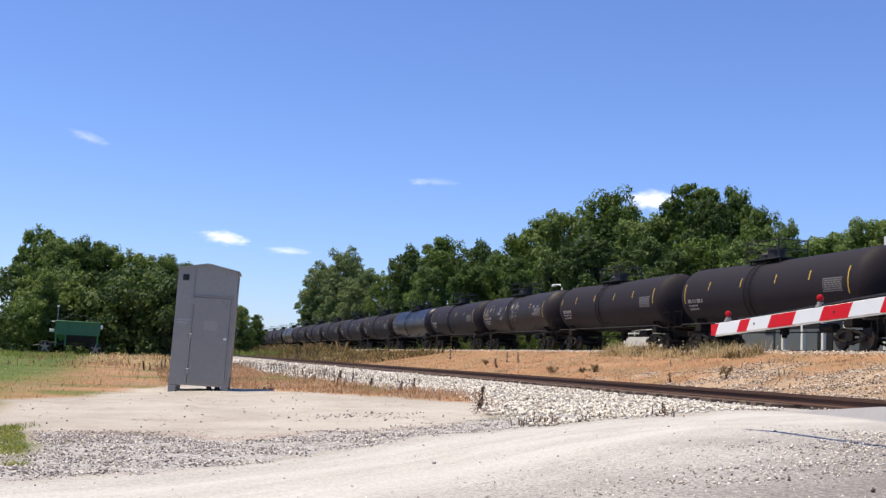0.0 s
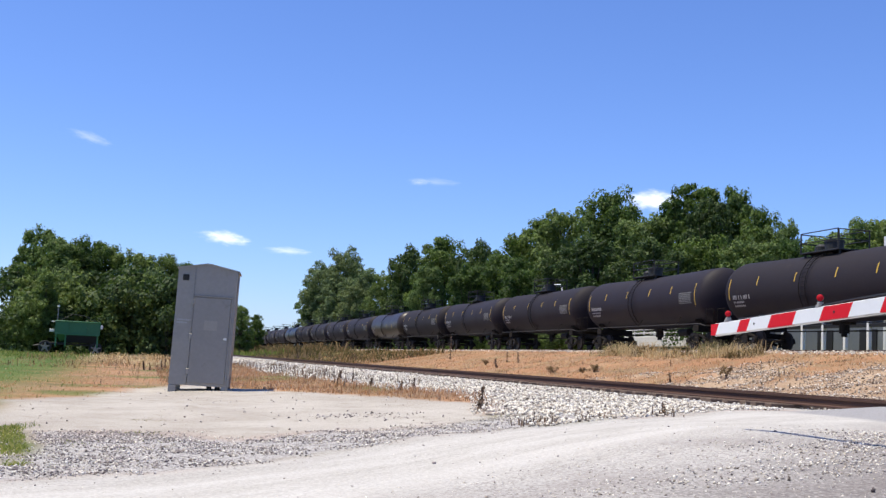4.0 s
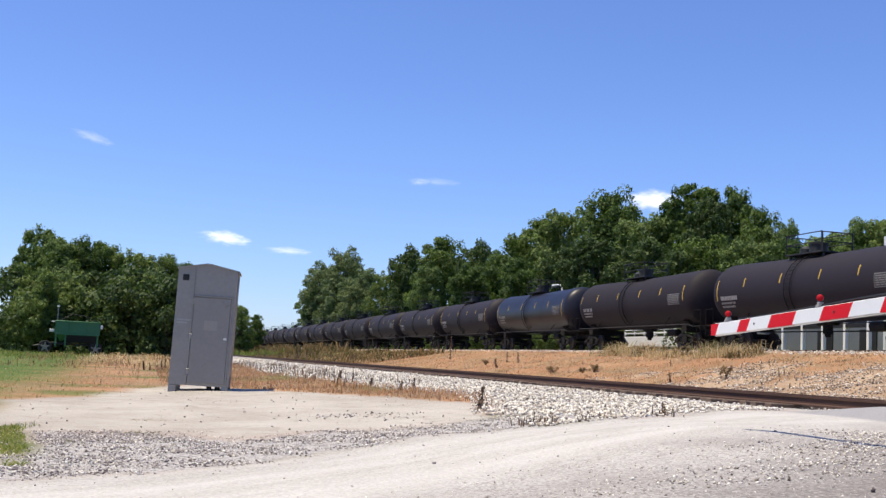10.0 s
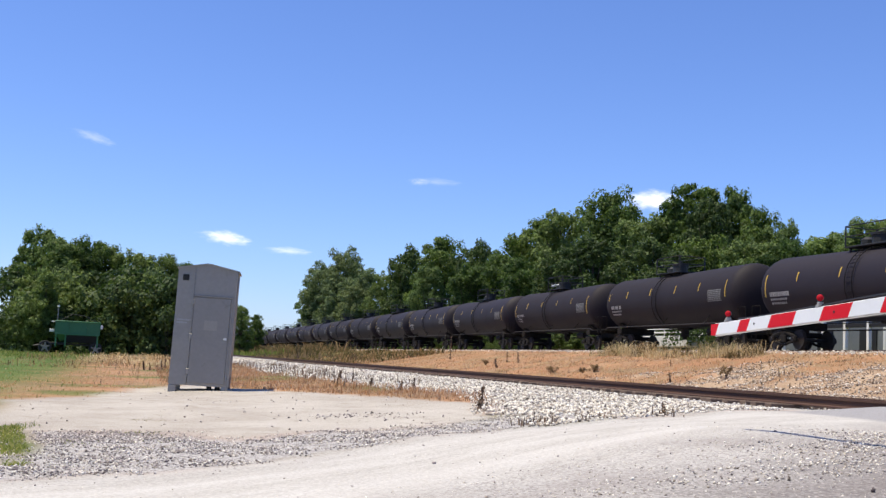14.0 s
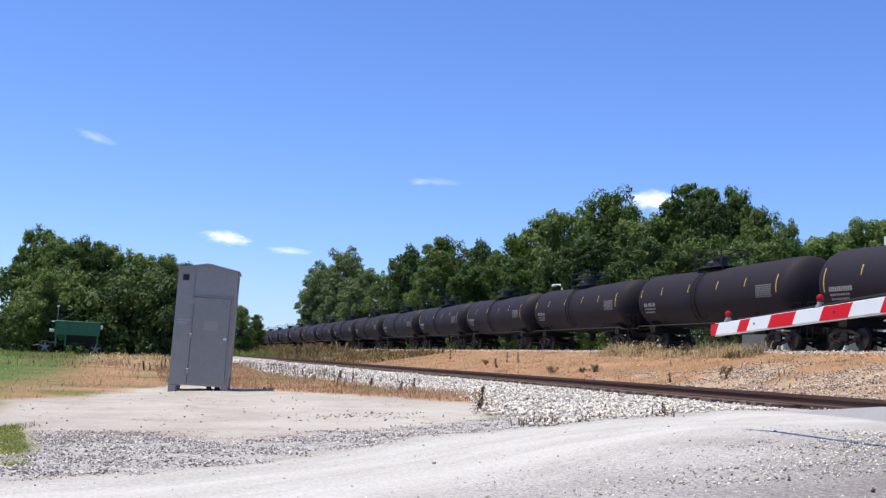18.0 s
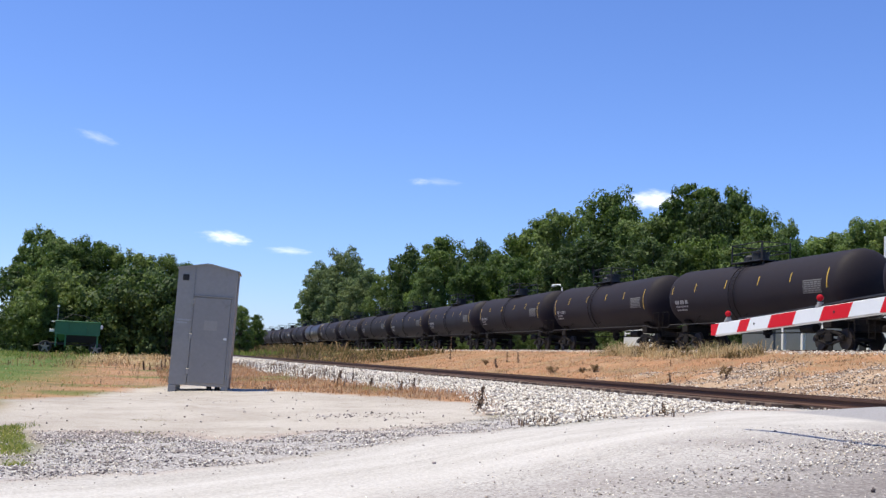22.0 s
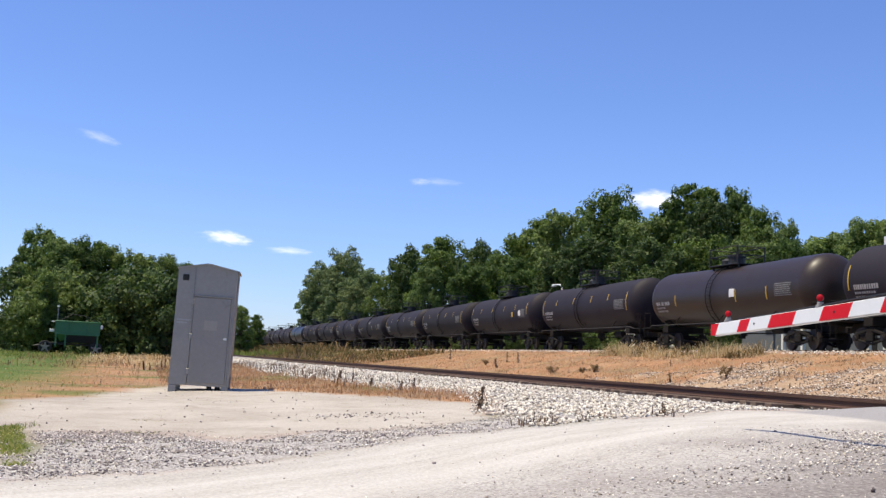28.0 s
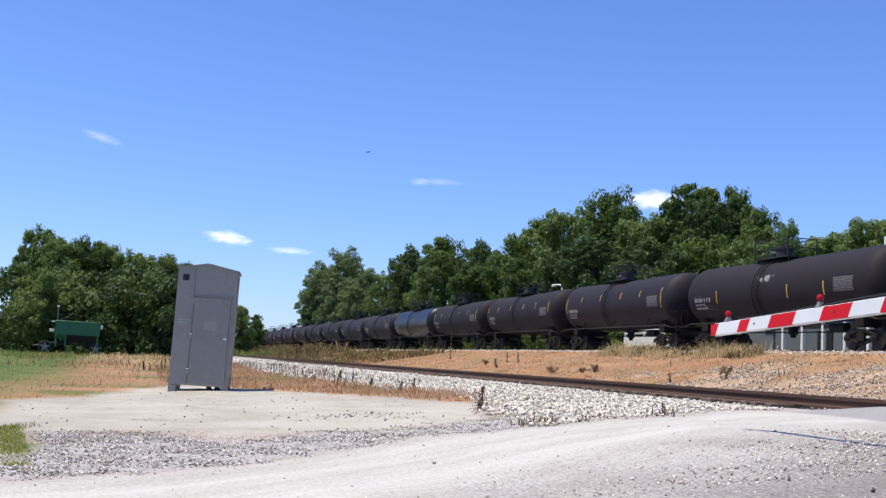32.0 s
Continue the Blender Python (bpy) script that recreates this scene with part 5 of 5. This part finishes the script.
    blades("weeds", "dead brown stalks along the distant bank", "weeds", M["stalk"], spread(600, 95, 190, 15.5, 20, lambda s, d, x, y: ease(-0.1, 0.4, noise.noise((s * 0.1, d * 0.2, 5))), 24), 0.3, 1.0, 0.07, 0.3, 24)
    blades("weeds", "dark dead stalks in the dry grass strip", "weeds", M["stalk"], spread(900, 24, 64, 4.4, 7.3, lambda s, d, x, y: (0.2 + ease(27, 33, s)) * ease(-0.3, 0.2, noise.noise((x, y, 2))), 25), 0.06, 0.34, 0.026, 0.3, 25)
    blades("weeds", "brown weeds behind the hut", "weeds", M["stalk"], spread(80, 28, 52, -1.2, 2.6, lambda s, d, x, y: ease(-.1, .3, noise.noise((x * .5, y * .5, 1))), 26), 0.1, 0.4, 0.014, 0.25, 26)
    blades("weeds", "grey weeds behind the hut", "weeds", M["weed"], spread(500, 28, 60, -1.8, 2.8, lambda s, d, x, y: 0.9, 27), 0.06, 0.25, 0.012, 0.6, 27)
    blades("weeds", "dry stubble at the edge of the ballast", "weeds", M["stalk"], [(px + random.gauss(0, .12), py + random.gauss(0, .12)) for px, py in ((1.22, 13.6), (1.4, 13.7), (1.55, 13.9), (1.95, 14.3), (2.05, 14.4), (3.3, 16.0), (1.1, 13.5)) for _ in range(16)], 0.06, 0.2, 0.014, 0.4, 28)
    blades("weeds", "scattered dead stalks on the bank", "weeds", M["stalk"], spread(75, 26, 95, 15.2, 22, lambda s, d, x, y: ease(0.0, 0.4, noise.noise((x * .4, y * .4, 3))), 29), 0.1, 0.42, 0.035, 0.2, 29)


build_loose()


def dry_bush(s, d, height, wide, seed):
    """A low tangle of dry twigs and leaves."""
    rng = random.Random(seed)
    p = spot(s, d)
    plant = tagged(new("dry_bush"), "low dry brown bush on the grassy bank", "bush")
    plant.matrix_basis = pose(p.x, p.y, surface_z(p.x, p.y) - 0.02)
    bm = bmesh.new()
    for _ in range(14):
        a, r = rng.uniform(0, 6.283), rng.uniform(0.2, 0.5) * wide
        tube(bm, [(0, 0, 0), (r * 0.4 * math.cos(a), r * 0.4 * math.sin(a), height * 0.5), (r * math.cos(a), r * math.sin(a), height * rng.uniform(0.7, 1))], 0.008, 4)
    tagged(part("twigs", bm, M["stalk"], plant), kind="stuff")
    v, f = leaf_cloud(rng, [(rng.uniform(-.35, .35) * wide, rng.uniform(-.35, .35) * wide, height * rng.uniform(0.35, 0.85), 0.16 * wide) for _ in range(12)], 330, 0.06)
    tagged(polys("dry_leaves", v, f, M["pale_brush"], plant), kind="stuff")


for s_, d_, h_, w_, seed_ in ((64.3, 19.8, 0.4, 0.5, 1), (49.3, 18.4, 0.42, 0.75, 2), (45.9, 19.1, 0.4, 0.5, 3), (47.7, 19.3, 0.35, 0.4, 4), (35.6, 19.8, 0.5, 0.5, 5)):
    dry_bush(s_, d_, h_, w_, seed_)


def dead_stalk(s, d, height, wide, label, seed):
    """A single dry stem with ragged seed heads and leaves."""
    rng = random.Random(seed)
    p = spot(s, d)
    plant = tagged(new("dead_weed"), label, "weed")
    plant.matrix_basis = pose(p.x, p.y, surface_z(p.x, p.y) - 0.02, 0, 0, rng.uniform(0, 360))
    bm = bmesh.new()
    tube(bm, [(0, 0, 0), (0.01, 0.01, height * 0.35), (0.045 * wide, 0.0, height * 0.7), (0.05 * wide, 0.02, height)], 0.008 * wide)
    part("stem", bm, M["stalk"], plant)
    v, f = leaf_cloud(rng, [(0.04 * wide * k, 0.01, height * k, 0.035 * wide * (1.15 - 0.5 * k)) for k in (0.12, 0.25, 0.4, 0.55, 0.7, 0.85, 0.97)], 90, 0.045 * wide)
    tagged(polys("seed_head", v, f, M["stalk"], plant), kind="stuff")


for s_, d_, h_, w_, seed_ in ((15.8, 4.8, 0.38, 1.3, 1), (24.2, 5.5, 0.22, 1, 2), (24.3, 5.85, 0.27, 1, 3), (14.75, 7.24, 0.17, 1, 4), (36.5, 18.1, 0.45, 1.6, 5), (76.8, 21.0, 1.75, 2.2, 8), (64.0, 21.0, 0.7, 1.7, 6), (62.4, 21.2, 0.68, 1.7, 7), (60.6, 19.3, 0.5, 2.2, 9),
                              (46.4, 0.05, 0.38, 1.3, 10), (46.5, 0.75, 0.4, 1.2, 11), (46.0, 0.3, 0.3, 1.1, 12), (48.5, 0.9, 0.45, 1.3, 13), (27.0, 5.4, 0.2, 1.2, 14), (30.5, 5.2, 0.3, 1.4, 15)):
    dead_stalk(s_, d_, h_, w_, "dark dead weed stalk on the stones" if d_ < 15 and s_ < 40 else "dry brown weed stalk in the grass", seed_)


# ---- things beyond the tracks and in the field ----
def build_wagon():
    wagon = tagged(new("farm_wagon"), "green farm hopper wagon parked before the trees", "farm wagon")
    way = VIEW.to_3x3() @ Vector(((134 - 784) / 1978.0, (441 - 626) / 1978.0, -1))
    q = EYE + way * (80 / way.y)
    wagon.matrix_basis = pose(q.x, q.y, ground_z(*plan(q.x, q.y)), 0, 0, 18)
    bm = bmesh.new()
    lo, hi = [], []
    for x, y in ((-1.48, -1.05), (1.48, -1.05), (1.48, 1.05), (-1.48, 1.05)):
        hi.append((bm.verts.new((x, y, 2.3)), bm.verts.new((x, y, 1.42))))
        lo.append(bm.verts.new((x * 0.8, y * 0.7, 0.95)))
    for i in range(4):
        j = (i + 1) % 4
        bm.faces.new((hi[i][0], hi[j][0], hi[j][1], hi[i][1]))
        bm.faces.new((hi[i][1], hi[j][1], lo[j], lo[i]))
    bm.faces.new(lo)
    bmesh.ops.recalc_face_normals(bm, faces=bm.faces)
    part("hopper", bm, M["green_paint"], wagon)
    part("top_rim", tube(bmesh.new(), ((-1.51, -1.08, 2.3), (1.51, -1.08, 2.3), (1.51, 1.08, 2.3), (-1.51, 1.08, 2.3), (-1.51, -1.04, 2.3)), 0.05), M["green_paint"], wagon)
    for x in (-1.48, -0.62, 0.62, 1.48):
        part("rib", box(bmesh.new(), (0.07, 0.06, 0.95), (x, -1.08, 1.86), bevel=0.01), M["green_paint"], wagon)
    for y in (-0.7, 0.7):
        part("chassis_beam", box(bmesh.new(), (3.9, 0.14, 0.16), (-0.4, y, 0.72), bevel=0.02), M["dark"], wagon)
    for x in (-2.1, 1.3):
        part("axle", tube(bmesh.new(), ((x, -0.9, 0.45), (x, 0.9, 0.45)), 0.06), M["dark"], wagon)
        for y in (-0.98, 0.98):
            wheel = new("wheel")
            wheel.parent = wagon
            wheel.location = (x, y, 0.45)
            bm = bmesh.new()
            rings = [(-0.13, 0.3), (-0.13, 0.42), (-0.08, 0.45), (0.08, 0.45), (0.13, 0.42), (0.13, 0.3)]
            loops = [[bm.verts.new((r * math.cos(a), o, r * math.sin(a))) for a in [2 * math.pi * i / 20 for i in range(20)]] for o, r in rings]
            for a, b in zip(loops, loops[1:] + loops[:1]):
                for i in range(20):
                    bm.faces.new((a[i], a[(i + 1) % 20], b[(i + 1) % 20], b[i]))
            part("tyre", bm, M["tyre"], wheel)
            part("rim", tube(bmesh.new(), ((0, -0.1, 0), (0, 0.1, 0)), 0.16, 16), M["notice"], wheel, "pale wheel hub")
            for i in range(5):
                a = 0.3 + 2 * math.pi * i / 5
                part("spoke", tube(bmesh.new(), ((0.08 * math.cos(a), -0.11, 0.08 * math.sin(a)), (0.33 * math.cos(a), -0.1, 0.33 * math.sin(a))), 0.05), M["notice"], wheel, "pale wheel spoke")
    # dark panel below the hopper: the chute, with underside shade in its colour
    bm = bmesh.new()
    lo = [bm.verts.new(v) for v in ((-0.75, -1.12, 1.36), (1.3, -1.12, 1.36), (1.3, -1.06, 0.82), (-0.75, -1.06, 0.82))]
    bm.faces.new(lo)
    bmesh.ops.solidify(bm, geom=bm.faces[:], thickness=0.05)
    part("shaded_chute_panel", bm, M["dark"], wagon, "dark chute panel that also stands for the shade under the hopper")
    part("side_rail", box(bmesh.new(), (2.9, 0.08, 0.1), (0, -1.1, 1.4), bevel=0.015), M["green_paint"], wagon)
    for x in (-1.42, -0.78, 1.36):
        part("leg", box(bmesh.new(), (0.1, 0.1, 0.95), (x, -1.1, 0.98), bevel=0.012), M["green_paint"], wagon)
    part("control_box", box(bmesh.new(), (0.32, 0.25, 0.2), (-1.72, -0.9, 1.62), bevel=0.03), M["pale"], wagon, "pale control box")
    part("lamp_knob", tube(bmesh.new(), ((-1.4, -0.7, 3.28), (-1.4, -0.7, 3.42)), 0.09, 10), M["pale"], wagon)
    part("drawbar", tube(bmesh.new(), ((-2.3, 0, 0.6), (-2.9, 0, 0.5)), 0.06), M["dark"], wagon)
    part("standpipe", tube(bmesh.new(), ((-1.4, -0.7, 0.8), (-1.4, -0.7, 3.3)), 0.035), M["steel"], wagon, "thin grey standpipe")
    part("crossbar", tube(bmesh.new(), ((-1.8, -0.7, 2.25), (-1.4, -0.7, 2.25)), 0.04), M["pale"], wagon)
    part("work_light", box(bmesh.new(), (0.16, 0.12, 0.28), (1.6, -1.08, 2.0), bevel=0.03), M["placard"], wagon, "small white work light")
    part("cover_bow", tube(bmesh.new(), ((-1.3, 0.2, 2.3), (-0.4, 0.2, 2.85), (0.5, 0.2, 2.75), (1.35, 0.2, 2.3)), 0.025), M["dark"], wagon)


build_wagon()


def build_loading_shed():
    """A long open-fronted shed with white posts, seen below the cars."""
    shed = tagged(new("loading_shed"), "low grey shed with a row of white porch posts", "shed")
    o = spot(60.5, 36.0, ground_z(54, 36))
    shed.matrix_basis = pose(o.x, o.y, o.z, 0, 0, CAR_YAW)
    for i in range(8):
        part("post", box(bmesh.new(), (0.2, 0.2, 2.9), (2.35 + i * 2.0, 0, 1.45), bevel=0.015), M["post_white"], shed, "white wooden post")
    part("wall", box(bmesh.new(), (22, 0.2, 3.0), (8.5, 2.2, 1.5)), M["slate"], shed, "slate grey wall")
    part("side_panel", box(bmesh.new(), (3.6, 0.15, 2.6), (-0.6, 0.1, 1.3), bevel=0.01), M["slate"], shed)
    part("beam", box(bmesh.new(), (17, 0.18, 0.2), (8.8, 0, 2.35), bevel=0.01), M["dark"], shed)
    part("roof", box(bmesh.new(), (22, 3.0, 0.12), (8.5, 3.4, 3.05), bevel=0.02), M["slate"], shed)
    # solid dark panels on the uncut wall paint the shade of open bays
    for i in range(4):
        part("panel", box(bmesh.new(), (1.5, 0.06, 2.2), (3.4 + i * 4.0, 2.06, 1.2), bevel=0.01), M["dark"], shed, "dark wall panel standing in for a shaded bay")


build_loading_shed()


def build_trailer():
    trailer = tagged(new("flat_trailer"), "white flatbed trailer with pipe side rails, beyond the tracks", "trailer")
    o = spot(78.3, 36.0, ground_z(73, 36))
    trailer.matrix_basis = pose(o.x, o.y, o.z, 0, 0, CAR_YAW)
    part("bed", box(bmesh.new(), (10.2, 2.2, 0.75), (5.1, 0, 1.6), bevel=0.03), M["pale"], trailer)
    for y in (-1.05, 1.05):
        for z in (2.2, 2.42):
            part("side_rail", tube(bmesh.new(), ((0.1, y, z), (10.1, y, z)), 0.05), M["pale"], trailer)
        for i in range(7):
            part("stake", box(bmesh.new(), (0.09, 0.09, 0.62), (0.15 + i * 1.65, y, 2.2), bevel=0.01), M["pale"], trailer)
    for x in (6.6, 7.6):
        for y in (-0.95, 0.95):
            part("wheel", tube(bmesh.new(), ((x, y - 0.13, 0.5), (x, y + 0.13, 0.5)), 0.5, 16), M["tyre"], trailer)
    part("landing_leg", box(bmesh.new(), (0.14, 0.14, 1.3), (1.6, -0.8, 0.64), bevel=0.01), M["dark"], trailer)
    part("landing_leg", box(bmesh.new(), (0.14, 0.14, 1.3), (1.6, 0.8, 0.64), bevel=0.01), M["dark"], trailer)


build_trailer()


def build_street_lamp():
    lamp = tagged(new("street_lamp"), "white street lamp with a short curved arm", "street lamp")
    z = ground_z(94.6, 36)
    o = spot(94.6, 36.0, z)
    lamp.matrix_basis = pose(o.x, o.y, o.z, 0, 0, CAR_YAW)
    top = 8.95 - z
    part("pole", tube(bmesh.new(), ((0, 0, -0.1), (0, 0, top - 0.5)), 0.09, 8), M["pale"], lamp)
    part("arm", tube(bmesh.new(), ((0, 0, top - 0.5), (-0.15, 0, top - 0.1), (-0.6, 0, top + 0.08), (-1.7, 0, top + 0.12)), 0.07, 8), M["pale"], lamp)
    part("lamp_head", box(bmesh.new(), (0.8, 0.3, 0.22), (-2.0, 0, top + 0.08), bevel=0.05), M["pale"], lamp)
    post = tagged(new("white_pole"), "plain white pole beyond the tracks", "pole")
    zz = ground_z(51.5, 38)
    o = spot(51.5, 38.0, zz)
    post.matrix_basis = pose(o.x, o.y, o.z)
    part("shaft", tube(bmesh.new(), ((0, 0, -0.1), (0, 0, 9.35 - zz)), 0.14, 10), M["pale"], post)


build_street_lamp()


# ---- clouds and a bird ----
def cloud_material():
    m = bpy.data.materials.new("thin_cloud")
    m.use_nodes = True
    nt = m.node_tree
    nt.nodes.clear()
    out, mixer = nt.nodes.new("ShaderNodeOutputMaterial"), nt.nodes.new("ShaderNodeMixShader")
    clear_, white = nt.nodes.new("ShaderNodeBsdfTransparent"), nt.nodes.new("ShaderNodeEmission")
    white.inputs[0].default_value, white.inputs[1].default_value = (1.0, 0.97, 0.96, 1), 1.3
    tc, info = nt.nodes.new("ShaderNodeTexCoord"), nt.nodes.new("ShaderNodeObjectInfo")
    length = nt.nodes.new("ShaderNodeVectorMath")
    length.operation = "LENGTH"
    nt.links.new(tc.outputs["Object"], length.inputs[0])
    puff = noise_out(nt, 2.2, 5, 0.6, tc.outputs["Object"])
    sub = nt.nodes.new("ShaderNodeMath")
    sub.operation = "MULTIPLY_ADD"
    nt.links.new(puff, sub.inputs[0])
    sub.inputs[1].default_value = -1.3
    nt.links.new(length.outputs["Value"], sub.inputs[2])
    soft = nt.nodes.new("ShaderNodeMapRange")
    soft.interpolation_type = "SMOOTHSTEP"
    for key, v in (("From Min", 0.32), ("From Max", -0.75), ("To Min", 0.0), ("To Max", 1.0)):
        soft.inputs[key].default_value = v
    nt.links.new(sub.outputs[0], soft.inputs["Value"])
    thin = nt.nodes.new("ShaderNodeMath")
    thin.operation = "MULTIPLY"
    nt.links.new(soft.outputs[0], thin.inputs[0])
    nt.links.new(info.outputs["Alpha"], thin.inputs[1])
    nt.links.new(thin.outputs[0], mixer.inputs[0])
    nt.links.new(clear_.outputs[0], mixer.inputs[1])
    nt.links.new(white.outputs[0], mixer.inputs[2])
    nt.links.new(mixer.outputs[0], out.inputs[0])
    return m


M["cloud"] = cloud_material()
CLOUDS = []


def cloud_pose(px, py, w, h, turn):
    way = VIEW.to_3x3() @ Vector(((px - 784) / 1978.0, (441 - py) / 1978.0, -1))
    q = EYE + way * 3000
    k = 3000 / 1978.0
    return Matrix.Translation(q) @ VIEW.to_3x3().to_4x4() @ pose(0, 0, 0, 0, 0, turn) @ Matrix.Diagonal((w * k, h * k, 1, 1))


for px, py, w, h, turn, drift, dense, label in (
        (398, 421, 54, 16, -8, 5, 0.75, "small bright white cloud"), (509, 444, 50, 9, -4, 3, 0.38, "thin faint cloud streak"), (157, 243, 48, 12, -18, 22, 0.2, "faint slanting wisp of cloud"),
        (768, 322, 56, 9, -3, 6, 0.14, "faint long wisp of cloud"), (740, 322, 22, 9, 0, 2, 0.2, "tiny faint cloud in clear sky"), (1155, 355, 66, 24, 0, 3, 0.9, "white cloud behind the treetops")):
    n_ = 12
    vs, fs = [(0, 0, 0)], []
    for i_ in range(n_):
        vs.append((1.1 * math.cos(2 * math.pi * i_ / n_), 1.1 * math.sin(2 * math.pi * i_ / n_), 0))
        fs.append((0, i_ + 1, (i_ + 1) % n_ + 1))
    ob_ = tagged(polys("cloud", vs, fs, M["cloud"]), label, "cloud")
    ob_.color = (1, 1, 1, dense)
    ob_.matrix_basis = cloud_pose(px, py, w, h, turn)
    CLOUDS.append((ob_, cloud_pose(px, py, w, h, turn), cloud_pose(px + drift, py, w, h, turn)))


def build_insect():
    """A dragonfly that darts past."""
    fly = tagged(new("dragonfly"), "small dark dragonfly in flight before the sky", "insect")
    part("body", tube(bmesh.new(), ((0.014, 0, 0), (0, 0, 0.001), (-0.03, 0, -0.002)), 0.0035, 8), M["dark"], fly)
    for y in (-1, 1):
        for x in (0.004, -0.004):
            bm = bmesh.new()
            bm.faces.new([bm.verts.new(v) for v in ((x, 0, 0.002), (x + 0.006, y * 0.012, 0.008), (x + 0.002, y * 0.026, 0.012), (x - 0.006, y * 0.022, 0.010))])
            bmesh.ops.solidify(bm, geom=bm.faces[:], thickness=0.0006)
            part("wing", bm, M["dark"], fly)
    return fly


FLY = build_insect()


def fly_pose(px, py, away):
    q = EYE + (VIEW.to_3x3() @ Vector(((px - 784) / 1978.0, (441 - py) / 1978.0, -1))) * away
    return Matrix.Translation(q) @ pose(0, 0, 0, 0, 0, 40)


# ---- what moves ----
def motions():
    for k, car in CARS.items():
        walk(car, [(0.0, car_place(k, 0.0)), (SECONDS, car_place(k, SECONDS))])
    for cloud, start, end in CLOUDS:
        walk(cloud, [(0.0, start), (SECONDS, end)])
    walk(FLY, [(t, fly_pose(px, py, away)) for t, px, py, away in (
        (0.0, -900, 500, 9), (3.2, -250, 470, 9), (3.4, 540, 344, 9), (3.5, 861, 281, 9), (3.7, 1750, 160, 9), (4.5, 2600, -500, 12),
        (31.0, 1300, -700, 12), (31.5, 860, 120, 12), (31.7, 702, 250, 12), (31.8, 655, 265, 12), (31.9, 651, 270, 12), (32.0, 652, 270, 12))])


motions()
